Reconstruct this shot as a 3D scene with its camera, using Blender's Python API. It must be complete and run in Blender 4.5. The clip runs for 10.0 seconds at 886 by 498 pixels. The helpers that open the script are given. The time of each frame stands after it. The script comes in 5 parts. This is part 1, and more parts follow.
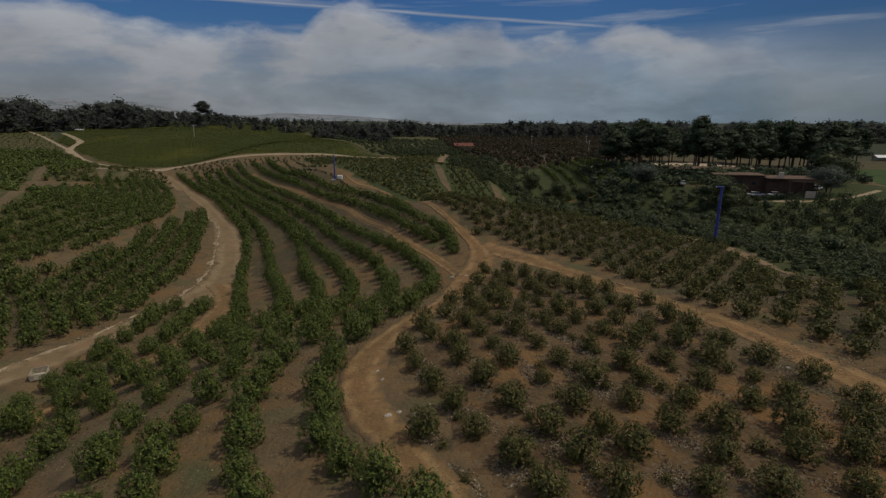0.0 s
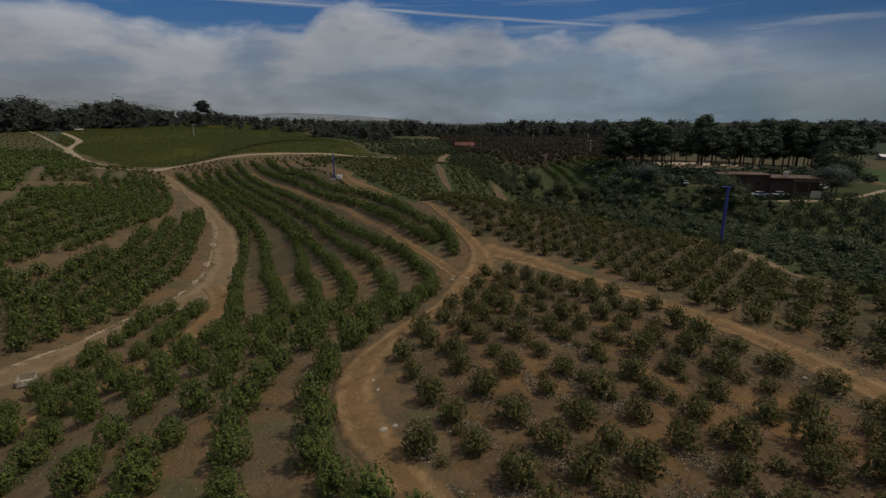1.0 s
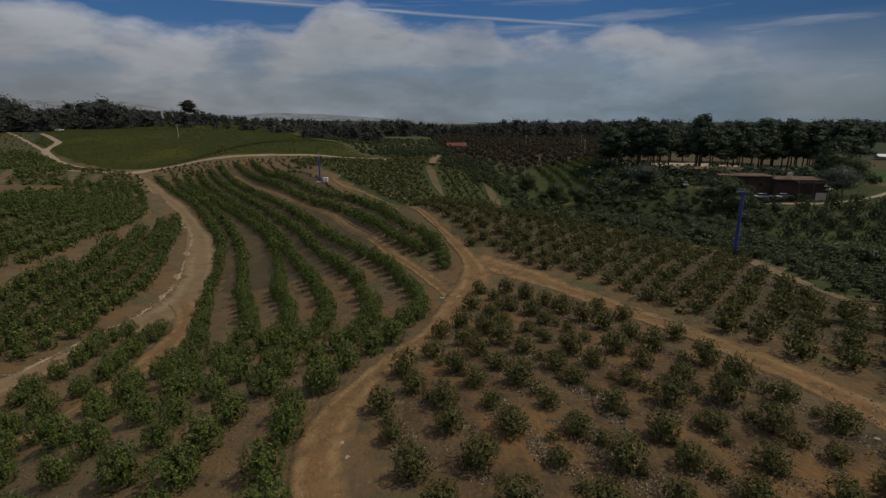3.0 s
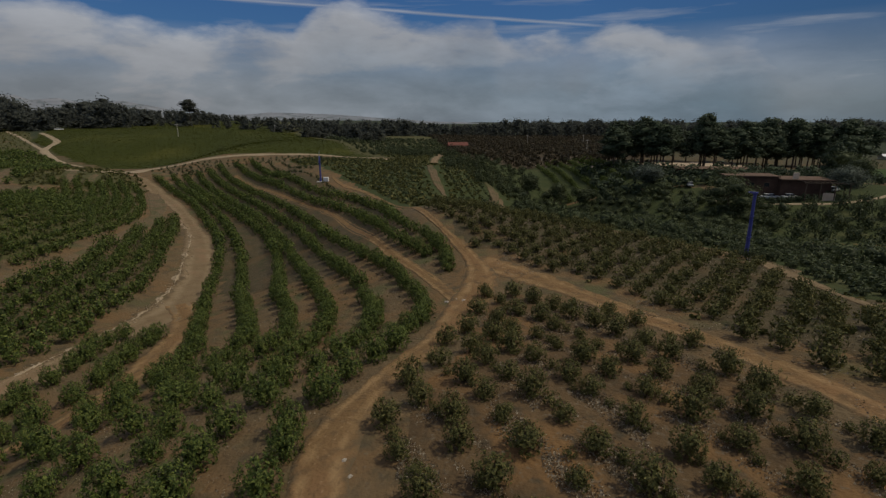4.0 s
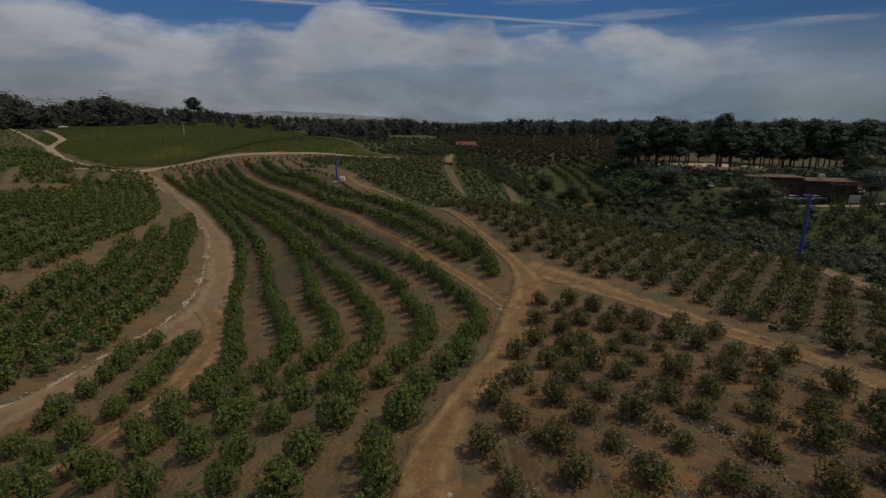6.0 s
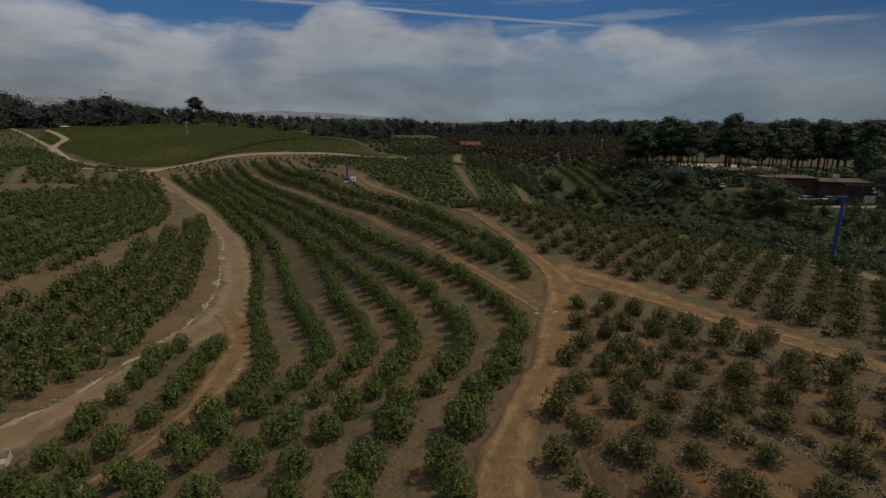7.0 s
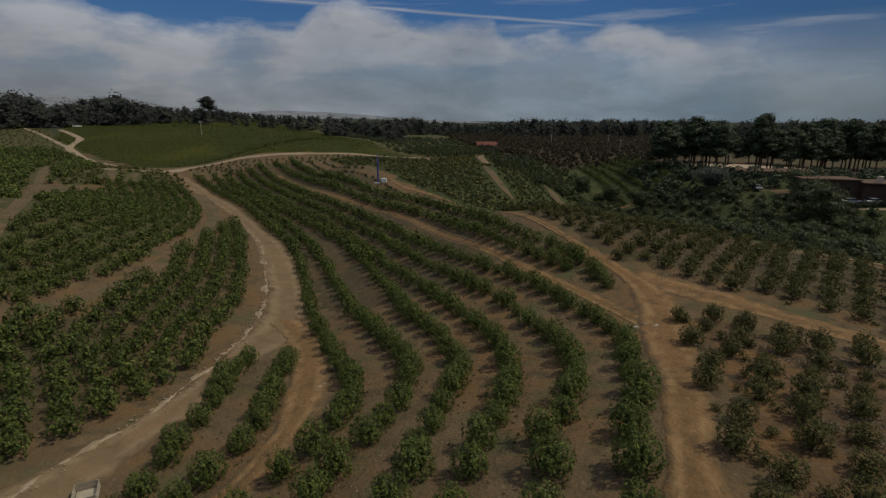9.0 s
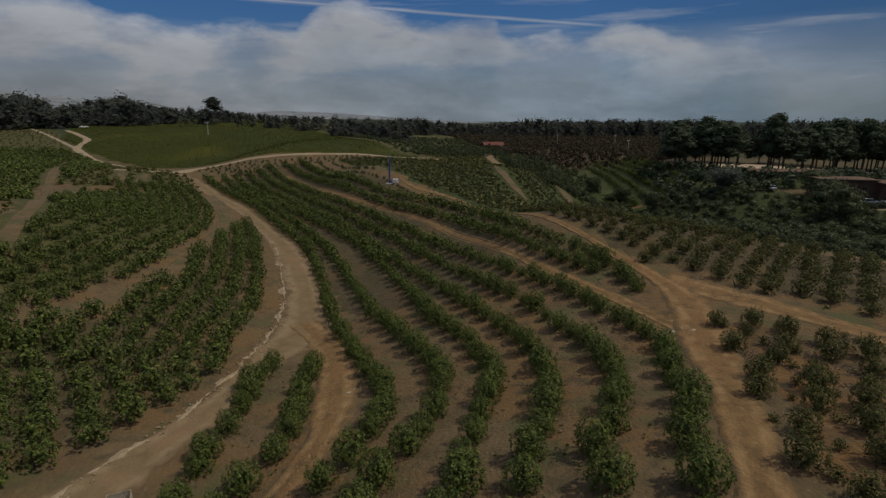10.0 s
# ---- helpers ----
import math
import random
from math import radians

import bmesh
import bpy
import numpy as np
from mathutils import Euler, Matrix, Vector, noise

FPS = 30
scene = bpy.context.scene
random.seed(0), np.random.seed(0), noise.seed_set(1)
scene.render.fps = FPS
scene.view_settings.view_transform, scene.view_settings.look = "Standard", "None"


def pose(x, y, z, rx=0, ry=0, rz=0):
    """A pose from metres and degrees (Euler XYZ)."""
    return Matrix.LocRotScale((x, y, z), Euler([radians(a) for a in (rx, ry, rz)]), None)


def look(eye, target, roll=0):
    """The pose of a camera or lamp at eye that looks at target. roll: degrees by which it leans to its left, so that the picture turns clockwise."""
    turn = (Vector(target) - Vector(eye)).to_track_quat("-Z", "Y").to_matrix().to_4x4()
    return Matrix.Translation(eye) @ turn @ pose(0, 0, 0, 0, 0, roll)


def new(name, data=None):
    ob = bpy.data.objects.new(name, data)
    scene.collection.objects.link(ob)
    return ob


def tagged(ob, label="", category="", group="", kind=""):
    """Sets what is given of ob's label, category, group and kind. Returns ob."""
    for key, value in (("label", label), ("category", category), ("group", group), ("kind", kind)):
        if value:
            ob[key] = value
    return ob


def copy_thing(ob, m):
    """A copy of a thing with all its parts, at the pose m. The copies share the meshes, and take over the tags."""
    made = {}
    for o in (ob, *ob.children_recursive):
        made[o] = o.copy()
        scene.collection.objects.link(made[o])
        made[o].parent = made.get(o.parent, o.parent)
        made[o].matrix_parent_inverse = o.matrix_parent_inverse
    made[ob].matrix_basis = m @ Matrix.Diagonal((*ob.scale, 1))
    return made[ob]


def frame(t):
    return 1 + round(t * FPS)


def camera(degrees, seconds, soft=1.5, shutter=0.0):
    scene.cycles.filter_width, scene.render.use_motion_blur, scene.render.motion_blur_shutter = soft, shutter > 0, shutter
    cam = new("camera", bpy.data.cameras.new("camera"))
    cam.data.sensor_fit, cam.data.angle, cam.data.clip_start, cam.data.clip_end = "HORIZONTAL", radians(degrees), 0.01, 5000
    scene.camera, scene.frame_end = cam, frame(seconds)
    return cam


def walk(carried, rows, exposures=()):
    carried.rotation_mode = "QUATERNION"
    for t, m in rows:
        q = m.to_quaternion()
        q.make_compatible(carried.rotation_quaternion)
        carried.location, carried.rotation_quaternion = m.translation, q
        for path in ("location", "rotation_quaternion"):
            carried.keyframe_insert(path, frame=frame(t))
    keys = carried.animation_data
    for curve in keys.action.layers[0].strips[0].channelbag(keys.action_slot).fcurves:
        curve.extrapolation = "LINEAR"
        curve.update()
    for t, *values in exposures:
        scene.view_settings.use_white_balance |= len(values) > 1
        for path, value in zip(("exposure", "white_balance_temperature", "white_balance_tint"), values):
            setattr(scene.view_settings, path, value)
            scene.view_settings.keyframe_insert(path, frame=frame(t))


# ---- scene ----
cam = camera(82.8, 10.0, soft=1.35)
# seconds, x, y, z, yaw, pitch, roll
PATH = [
    (0, -0.000, -0.000, 16.000, -0.000, -14.300, -0.000),
    (0.5, 0.086, 0.580, 15.946, 0.068, -14.309, -0.034),
    (1, 0.166, 1.722, 15.872, 0.124, -14.359, -0.045),
    (1.5, 0.218, 3.355, 15.887, -0.584, -14.379, -0.074),
    (2, 0.367, 5.313, 15.895, -0.927, -14.419, -0.093),
    (2.5, 0.636, 7.401, 15.905, -0.778, -14.362, -0.159),
    (4, 0.168, 10.723, 15.635, -0.661, -14.386, -0.082),
    (4.5, -0.819, 11.652, 15.626, -0.776, -14.409, -0.005),
    (5, -2.172, 12.404, 15.610, -0.640, -14.425, 0.053),
    (5.5, -3.782, 13.002, 15.592, -0.690, -14.472, 0.101),
    (7, -9.464, 14.827, 15.534, -0.996, -14.475, 0.210),
    (7.5, -11.580, 15.673, 15.544, -1.038, -14.496, 0.247),
    (8, -13.825, 16.650, 15.537, -1.028, -14.506, 0.281),
    (8.5, -16.157, 17.575, 15.517, -0.935, -14.510, 0.285),
    (9, -18.380, 18.358, 15.538, -0.772, -14.505, 0.233),
    (9.5, -20.086, 18.974, 15.514, -0.524, -14.457, 0.150),
    (10, -21.154, 19.543, 15.472, -0.496, -14.474, 0.164),
]
walk(cam, [(t, pose(x, y, z, 90 + pitch, 0, yaw) @ pose(0, 0, 0, 0, 0, roll)) for t, x, y, z, yaw, pitch, roll in PATH])

# ---- sky, sun, exposure ----
SUN_AZ, SUN_EL = 92.0, 57.0        # degrees clockwise from +y, and above the horizon
scene.view_settings.exposure = -0.88
TRAIL = (-0.0648, 0.1850, -0.9806)            # normal of the vapour trail's plane
CLOUD_LIGHT = 5.85


def build_sky():
    world = bpy.data.worlds.new("sky")
    scene.world = world
    world.use_nodes = True
    nt = world.node_tree
    nt.nodes.clear()
    N, L = nt.nodes.new, nt.links.new

    def math_node(op, a, b=None, c=None):
        n = N("ShaderNodeMath")
        n.operation = op
        for i, v in enumerate((a, b, c)):
            if v is None:
                continue
            if isinstance(v, (int, float)):
                n.inputs[i].default_value = v
            else:
                L(v, n.inputs[i])
        return n.outputs[0]

    def ramp(fac, stops):
        n = N("ShaderNodeValToRGB")
        el = n.color_ramp.elements
        el[0].position, el[1].position = stops[0][0], stops[-1][0]
        el[0].color, el[1].color = (*[stops[0][1]] * 3, 1), (*[stops[-1][1]] * 3, 1)
        for p, v in stops[1:-1]:
            e = el.new(p)
            e.color = (v, v, v, 1)
        L(fac, n.inputs[0])
        return n.outputs[0]

    out, bg = N("ShaderNodeOutputWorld"), N("ShaderNodeBackground")
    sky = N("ShaderNodeTexSky")
    sky.sky_type = "NISHITA"
    sky.sun_disc = False
    sky.sun_elevation, sky.sun_rotation = radians(SUN_EL), radians(SUN_AZ)
    sky.air_density, sky.dust_density, sky.ozone_density = 1.3, 0.6, 3.0
    tc, sep = N("ShaderNodeTexCoord"), N("ShaderNodeSeparateXYZ")
    ray = tc.outputs["Generated"]
    L(ray, sep.inputs[0])
    x, y, z = sep.outputs
    el = math_node("MAXIMUM", z, 0.0)

    def clouds(sx, sz, detail, rough, seed, warp=0.0):
        comb, n = N("ShaderNodeCombineXYZ"), N("ShaderNodeTexNoise")
        L(math_node("MULTIPLY", x, sx), comb.inputs[0]), L(math_node("MULTIPLY", y, sx), comb.inputs[1])
        L(math_node("MULTIPLY_ADD", z, sz, seed), comb.inputs[2])
        n.inputs["Scale"].default_value, n.inputs["Detail"].default_value, n.inputs["Roughness"].default_value = 1.0, detail, rough
        n.inputs["Distortion"].default_value = warp
        L(comb.outputs[0], n.inputs["Vector"])
        return n.outputs[0]

    puff, streak, soft = clouds(5.5, 15.0, 7, 0.58, 3.1, 0.15), clouds(3.0, 36.0, 5, 0.55, 1.3, 0.2), clouds(3.2, 9.0, 4, 0.55, 9.4)
    # height of the cloud bank's top along the horizon
    turn = math_node("MULTIPLY_ADD", math_node("DIVIDE", x, math_node("MAXIMUM", math_node("ABSOLUTE", y), 0.05)), 0.5, 0.5)
    crestline = ramp(turn, [(0.0, 0.150), (0.134, 0.164), (0.170, 0.163), (0.194, 0.153), (0.229, 0.147), (0.254, 0.138), (0.279, 0.136), (0.306, 0.145), (0.327, 0.156), (0.368, 0.149), (0.382, 0.175), (0.395, 0.192), (0.416, 0.195), (0.431, 0.187), (0.451, 0.177), (0.477, 0.168), (0.503, 0.166), (0.529, 0.180), (0.550, 0.180), (0.561, 0.146), (0.582, 0.142), (0.608, 0.150), (0.630, 0.136), (0.650, 0.149), (0.665, 0.158), (0.697, 0.152), (0.719, 0.136), (0.772, 0.131), (0.800, 0.114), (0.818, 0.093), (0.843, 0.062), (1.0, 0.055)])
    depth = math_node("SUBTRACT", crestline, math_node("MULTIPLY_ADD", math_node("SUBTRACT", puff, 0.5), -0.075, el))
    bank = ramp(math_node("MULTIPLY_ADD", depth, 10.0, 0.5), [(0.38, 0.0), (0.50, 0.58), (0.64, 0.90), (1.0, 0.94)])
    holes = ramp(math_node("ADD", math_node("MULTIPLY", soft, 0.6), math_node("MULTIPLY", puff, 0.4)), [(0.42, 0.40), (0.54, 1.0)])
    wisps = math_node("MULTIPLY", ramp(streak, [(0.52, 0.0), (0.72, 0.5)]), ramp(el, [(0.0, 1.0), (0.25, 0.9), (0.6, 0.9)]))
    thin = math_node("MULTIPLY", ramp(soft, [(0.35, 0.2), (0.6, 0.85)]), ramp(el, [(0.22, 0.0), (0.45, 1.0)]))
    # broken in the east, merging into haze along the horizon
    broken = ramp(math_node("MULTIPLY_ADD", math_node("SUBTRACT", soft, 0.5), 0.5, turn), [(0.50, 1.0), (0.60, 0.86), (0.67, 1.0), (0.79, 0.92), (0.87, 0.35)])
    haze = ramp(el, [(0.0, 0.86), (0.06, 0.80), (0.11, 0.50), (0.16, 0.0)])
    haze = math_node("MULTIPLY", haze, ramp(turn, [(0.66, 1.0), (0.80, 0.72), (0.95, 0.40)]))
    bank = math_node("MAXIMUM", math_node("MULTIPLY", math_node("MULTIPLY", bank, holes), broken), haze)
    cover = math_node("MAXIMUM", math_node("MAXIMUM", bank, wisps), thin)
    # a vapour trail, straight across the sky
    dot = N("ShaderNodeVectorMath")
    dot.operation = "DOT_PRODUCT"
    dot.inputs[1].default_value = TRAIL
    L(ray, dot.inputs[0])
    trail = ramp(math_node("ABSOLUTE", math_node("ADD", dot.outputs["Value"], math_node("MULTIPLY", math_node("SUBTRACT", puff, 0.5), 0.004))), [(0.0, 0.6), (0.0035, 0.0)])
    trail = math_node("MULTIPLY", trail, math_node("MULTIPLY", ramp(x, [(0.0, 1.0), (0.23, 1.0), (0.34, 0.0)]), ramp(y, [(0.0, 0.0), (0.2, 1.0)])))
    cover = math_node("MAXIMUM", cover, trail)
    # bright on the sunlit tops, grey and hazy below
    crest = ramp(math_node("MULTIPLY_ADD", depth, 10.0, 0.0), [(0.0, 1.2), (0.3, 0.98), (1.0, 0.75)])
    veil = math_node("MULTIPLY_ADD", ramp(el, [(0.30, 0.0), (0.6, 1.0)]), 0.10, 1.0)
    lum = math_node("MULTIPLY", math_node("MULTIPLY", math_node("MULTIPLY", crest, veil), ramp(puff, [(0.34, 0.76), (0.66, 1.19)])), CLOUD_LIGHT)
    tone = N("ShaderNodeCombineXYZ")
    low = ramp(math_node("MULTIPLY_ADD", depth, 10.0, 0.0), [(0.2, 0.0), (1.0, 1.0)])
    # greyer haze in the west, bluer in the east
    blue = math_node("MULTIPLY", low, math_node("MULTIPLY_ADD", ramp(math_node("MULTIPLY_ADD", x, 0.8, 0.5), [(0.1, 0.0), (0.9, 1.0)]), 0.20, 0.0))
    L(math_node("MULTIPLY", lum, math_node("SUBTRACT", 0.97, blue)), tone.inputs[0]), L(lum, tone.inputs[1]), L(math_node("MULTIPLY", lum, math_node("MULTIPLY_ADD", blue, 0.9, 1.06)), tone.inputs[2])
    clear = N("ShaderNodeMix")
    clear.data_type, clear.blend_type = "RGBA", "MULTIPLY"
    clear.inputs[0].default_value = 1.0
    clear.inputs[7].default_value = (0.27, 0.50, 0.88, 1)
    L(sky.outputs[0], clear.inputs[6])
    # the air is clearer and deeper blue away to the east
    deep = N("ShaderNodeVectorMath")
    deep.operation = "SCALE"
    L(clear.outputs[2], deep.inputs[0]), L(ramp(x, [(0.0, 1.0), (0.25, 0.95), (0.65, 0.6)]), deep.inputs["Scale"])
    mix = N("ShaderNodeMix")
    mix.data_type = "RGBA"
    L(cover, mix.inputs[0]), L(deep.outputs[0], mix.inputs[6]), L(tone.outputs[0], mix.inputs[7])
    L(mix.outputs[2], bg.inputs[0])
    bg.inputs[1].default_value = 0.10
    L(bg.outputs[0], out.inputs[0])


build_sky()
sun_data = bpy.data.lights.new("sun", "SUN")
sun_data.energy, sun_data.angle, sun_data.color = 3.72, radians(0.6), (1.0, 0.91, 0.73)
a, e = radians(SUN_AZ), radians(SUN_EL)
sun = new("sun", sun_data)
sun.matrix_world = look((0, 0, 80), (-math.sin(a) * math.cos(e), -math.cos(a) * math.cos(e), 80 - math.sin(e)))

# ---- materials ----


def material(name, stops, scale=1.0, rough=0.9, detail=6, second=None, bump=0.0, bump_scale=8.0, metal=0.0, by="place", scrub=False, ruts=None, thin=0.0):
    """stops: (position, colour) of a ramp over noise at `scale` per metre. second: (scale, colour, low, high) patches on top.
    by: place (noise), island or object (random)."""
    m = bpy.data.materials.new(name)
    m.use_nodes = True
    nt = m.node_tree
    N, L = nt.nodes.new, nt.links.new
    bsdf = nt.nodes["Principled BSDF"]
    bsdf.inputs["Roughness"].default_value, bsdf.inputs["Metallic"].default_value = rough, metal
    geo = N("ShaderNodeNewGeometry")
    where = geo.outputs["Position"]
    if rough >= 0.8:
        bsdf.inputs["Specular IOR Level"].default_value = 0.12
    noise_t = N("ShaderNodeTexNoise")
    noise_t.inputs["Scale"].default_value, noise_t.inputs["Detail"].default_value, noise_t.inputs["Roughness"].default_value = scale, detail, 0.62
    L(where, noise_t.inputs["Vector"])
    fac = noise_t.outputs[0]
    if by != "place":
        src = geo.outputs["Random Per Island"]
        if by == "object":
            src = N("ShaderNodeObjectInfo").outputs["Random"]
        mx = N("ShaderNodeMix")
        mx.inputs[0].default_value = 0.6
        L(fac, mx.inputs[2]), L(src, mx.inputs[3])
        fac = mx.outputs[0]
    ramp = N("ShaderNodeValToRGB")
    el = ramp.color_ramp.elements
    el[0].position, el[0].color = stops[0][0], (*stops[0][1], 1)
    el[1].position, el[1].color = stops[-1][0], (*stops[-1][1], 1)
    for p, c in stops[1:-1]:
        el.new(p).color = (*c, 1)
    L(fac, ramp.inputs[0])
    col = ramp.outputs[0]
    for sc, c, lo, hi in second or ():
        n2 = N("ShaderNodeTexNoise")
        n2.inputs["Scale"].default_value, n2.inputs["Detail"].default_value = sc, 5
        L(where, n2.inputs["Vector"])
        rg = N("ShaderNodeMapRange")
        rg.inputs[1].default_value, rg.inputs[2].default_value = lo, hi
        L(n2.outputs[0], rg.inputs[0])
        mx = N("ShaderNodeMix")
        mx.data_type = "RGBA"
        mx.inputs[7].default_value = (*c, 1)
        L(rg.outputs[0], mx.inputs[0]), L(col, mx.inputs[6])
        col = mx.outputs[2]
    if scrub:
        # beyond the orchards the plain is covered with dull green scrub
        sp, ln, rg, mx = N("ShaderNodeVectorMath"), N("ShaderNodeVectorMath"), N("ShaderNodeMapRange"), N("ShaderNodeMix")
        sp.operation, ln.operation = "MULTIPLY", "LENGTH"
        sp.inputs[1].default_value = (1, 1, 0)
        rg.inputs[1].default_value, rg.inputs[2].default_value = 250, 420
        mx.data_type = "RGBA"
        mx.inputs[7].default_value = (0.04, 0.048, 0.026, 1)
        L(where, sp.inputs[0]), L(sp.outputs[0], ln.inputs[0]), L(ln.outputs["Value"], rg.inputs[0])
        L(rg.outputs[0], mx.inputs[0]), L(col, mx.inputs[6])
        col = mx.outputs[2]
    if ruts:
        # paler, packed wheel tracks
        at, rp, mm, mx = N("ShaderNodeAttribute"), N("ShaderNodeValToRGB"), N("ShaderNodeMath"), N("ShaderNodeMix")
        at.attribute_name = "across"
        e = rp.color_ramp.elements
        e[0].position, e[1].position = 0.22, 0.85
        e[0].color = e[1].color = (0, 0, 0, 1)
        e.new(0.42).color = e.new(0.58).color = (1, 1, 1, 1)
        mm.operation = "MULTIPLY"
        n4 = N("ShaderNodeTexNoise")
        n4.inputs["Scale"].default_value, n4.inputs["Detail"].default_value = 0.7, 6
        r4 = N("ShaderNodeMapRange")
        r4.inputs[1].default_value, r4.inputs[2].default_value, r4.inputs[4].default_value = 0.38, 0.62, 0.8
        mx.data_type = "RGBA"
        mx.inputs[7].default_value = (*ruts, 1)
        L(where, n4.inputs["Vector"]), L(n4.outputs[0], r4.inputs[0])
        L(at.outputs["Fac"], rp.inputs[0]), L(rp.outputs[0], mm.inputs[0]), L(r4.outputs[0], mm.inputs[1])
        L(mm.outputs[0], mx.inputs[0]), L(col, mx.inputs[6])
        col = mx.outputs[2]
        # loose soil spreads in from the edges
        n5, ad, r5, m5 = N("ShaderNodeTexNoise"), N("ShaderNodeMath"), N("ShaderNodeMapRange"), N("ShaderNodeMix")
        n5.inputs["Scale"].default_value, n5.inputs["Detail"].default_value = 0.9, 6
        ad.operation = "MULTIPLY_ADD"
        ad.inputs[1].default_value = 1.1
        r5.inputs[1].default_value, r5.inputs[2].default_value, r5.inputs[4].default_value = 1.18, 1.5, 0.95
        m5.data_type = "RGBA"
        m5.inputs[7].default_value = (0.112, 0.081, 0.046, 1)
        L(where, n5.inputs["Vector"]), L(n5.outputs[0], ad.inputs[0]), L(at.outputs["Fac"], ad.inputs[2]), L(ad.outputs[0], r5.inputs[0])
        L(r5.outputs[0], m5.inputs[0]), L(col, m5.inputs[6])
        col = m5.outputs[2]
    L(col, bsdf.inputs["Base Color"])
    if thin:
        # thin leaves let some light through
        tr, ms, out = N("ShaderNodeBsdfTranslucent"), N("ShaderNodeMixShader"), nt.nodes["Material Output"]
        bsdf.inputs["Specular IOR Level"].default_value = 0.2 if rough < 0.8 else 0.05
        ms.inputs[0].default_value = thin
        L(col, tr.inputs[0]), L(bsdf.outputs[0], ms.inputs[1]), L(tr.outputs[0], ms.inputs[2]), L(ms.outputs[0], out.inputs["Surface"])
    if bump:
        n3, bp = N("ShaderNodeTexNoise"), N("ShaderNodeBump")
        n3.inputs["Scale"].default_value, n3.inputs["Detail"].default_value = bump_scale, 8
        bp.inputs["Strength"].default_value, bp.inputs["Distance"].default_value = bump, 0.3
        L(where, n3.inputs["Vector"]), L(n3.outputs[0], bp.inputs["Height"]), L(bp.outputs[0], bsdf.inputs["Normal"])
    return m


SOIL = material("soil", [(0.25, (0.08512, 0.0638, 0.0371)), (0.5, (0.1254, 0.0891, 0.04876)), (0.75, (0.1702, 0.121, 0.06678))], 0.35, 0.95, 9,
                [(0.11, (0.1523, 0.0946, 0.04558), 0.42, 0.60), (0.23, (0.0880, 0.0850, 0.03900), 0.52, 0.68), (2.6, (0.1568, 0.1232, 0.08056), 0.60, 0.76), (0.6, (0.08736, 0.0671, 0.03922), 0.52, 0.70)], 0.6, 3.0, scrub=True)
TRACK = material("track_dirt", [(0.3, (0.1501, 0.08925, 0.04018)), (0.7, (0.2184, 0.1344, 0.06076))], 0.5, 0.95, 8,
                 [(0.12, (0.2072, 0.1176, 0.05488), 0.5, 0.7), (0.9, (0.1288, 0.08295, 0.04214), 0.50, 0.68), (3.0, (0.3024, 0.1995, 0.1078), 0.62, 0.75)], 0.5, 4.0, ruts=(0.2912, 0.1869, 0.09016))
PALE = material("pale_dirt", [(0.3, (0.148, 0.102, 0.056)), (0.7, (0.208, 0.150, 0.084))], 0.6, 0.95, 8, [(0.2, (0.22, 0.14, 0.08), 0.5, 0.7)], 0.4, 4.0, ruts=(0.25, 0.185, 0.11))
LEDGE = material("pale_ledge", [(0.3, (0.22, 0.16, 0.095)), (0.7, (0.40, 0.32, 0.22))], 1.5, 0.9, 8, None, 0.5, 5.0)
LEAF = material("orchard_leaf", [(0.2, (0.033, 0.052, 0.013)), (0.5, (0.081, 0.113, 0.0235)), (0.8, (0.190, 0.216, 0.050)), (0.95, (0.170, 0.118, 0.036))], 1.2, 0.6, 3, None, by="island", thin=0.25)
LEAF_DRY = material("sparse_leaf", [(0.2, (0.037, 0.044, 0.0135)), (0.5, (0.094, 0.098, 0.029)), (0.8, (0.205, 0.180, 0.062))], 1.2, 0.62, 3, None, by="island", thin=0.28)
LEAF_DARK = material("evergreen_leaf", [(0.2, (0.0374, 0.0536, 0.0293)), (0.55, (0.0601, 0.0813, 0.0422)), (0.85, (0.0943, 0.1137, 0.0617))], 0.2, 0.7, 3, None, by="island", thin=0.2)
LEAF_FAR = material("wood_leaf", [(0.2, (0.036, 0.048, 0.022)), (0.55, (0.068, 0.085, 0.036)), (0.85, (0.122, 0.138, 0.060))], 0.12, 0.6, 3, None, by="island", thin=0.32)
LEAF_GREY = material("grey_leaf", [(0.2, (0.06, 0.075, 0.055)), (0.8, (0.14, 0.16, 0.12))], 0.5, 0.55, 3, None, by="island", thin=0.3)
BARK = material("bark", [(0.3, (0.07, 0.05, 0.035)), (0.7, (0.15, 0.11, 0.08))], 6, 0.9, 6, None, 0.5, 12)
CROP = material("field_crop", [(0.25, (0.0276, 0.03348, 0.00288)), (0.6, (0.0368, 0.0432, 0.0036)), (0.85, (0.04945, 0.054, 0.00576))], 0.25, 0.9, 8, [(0.03, (0.0644, 0.06264, 0.00864), 0.5, 0.75)], 0.8, 1.5)
RED = material("red_dirt", [(0.3, (0.108, 0.076, 0.042)), (0.7, (0.150, 0.106, 0.060))], 0.4, 0.95, 8, [(0.3, (0.085, 0.078, 0.036), 0.48, 0.62), (1.5, (0.15, 0.115, 0.075), 0.55, 0.7)], 0.4, 4.0)
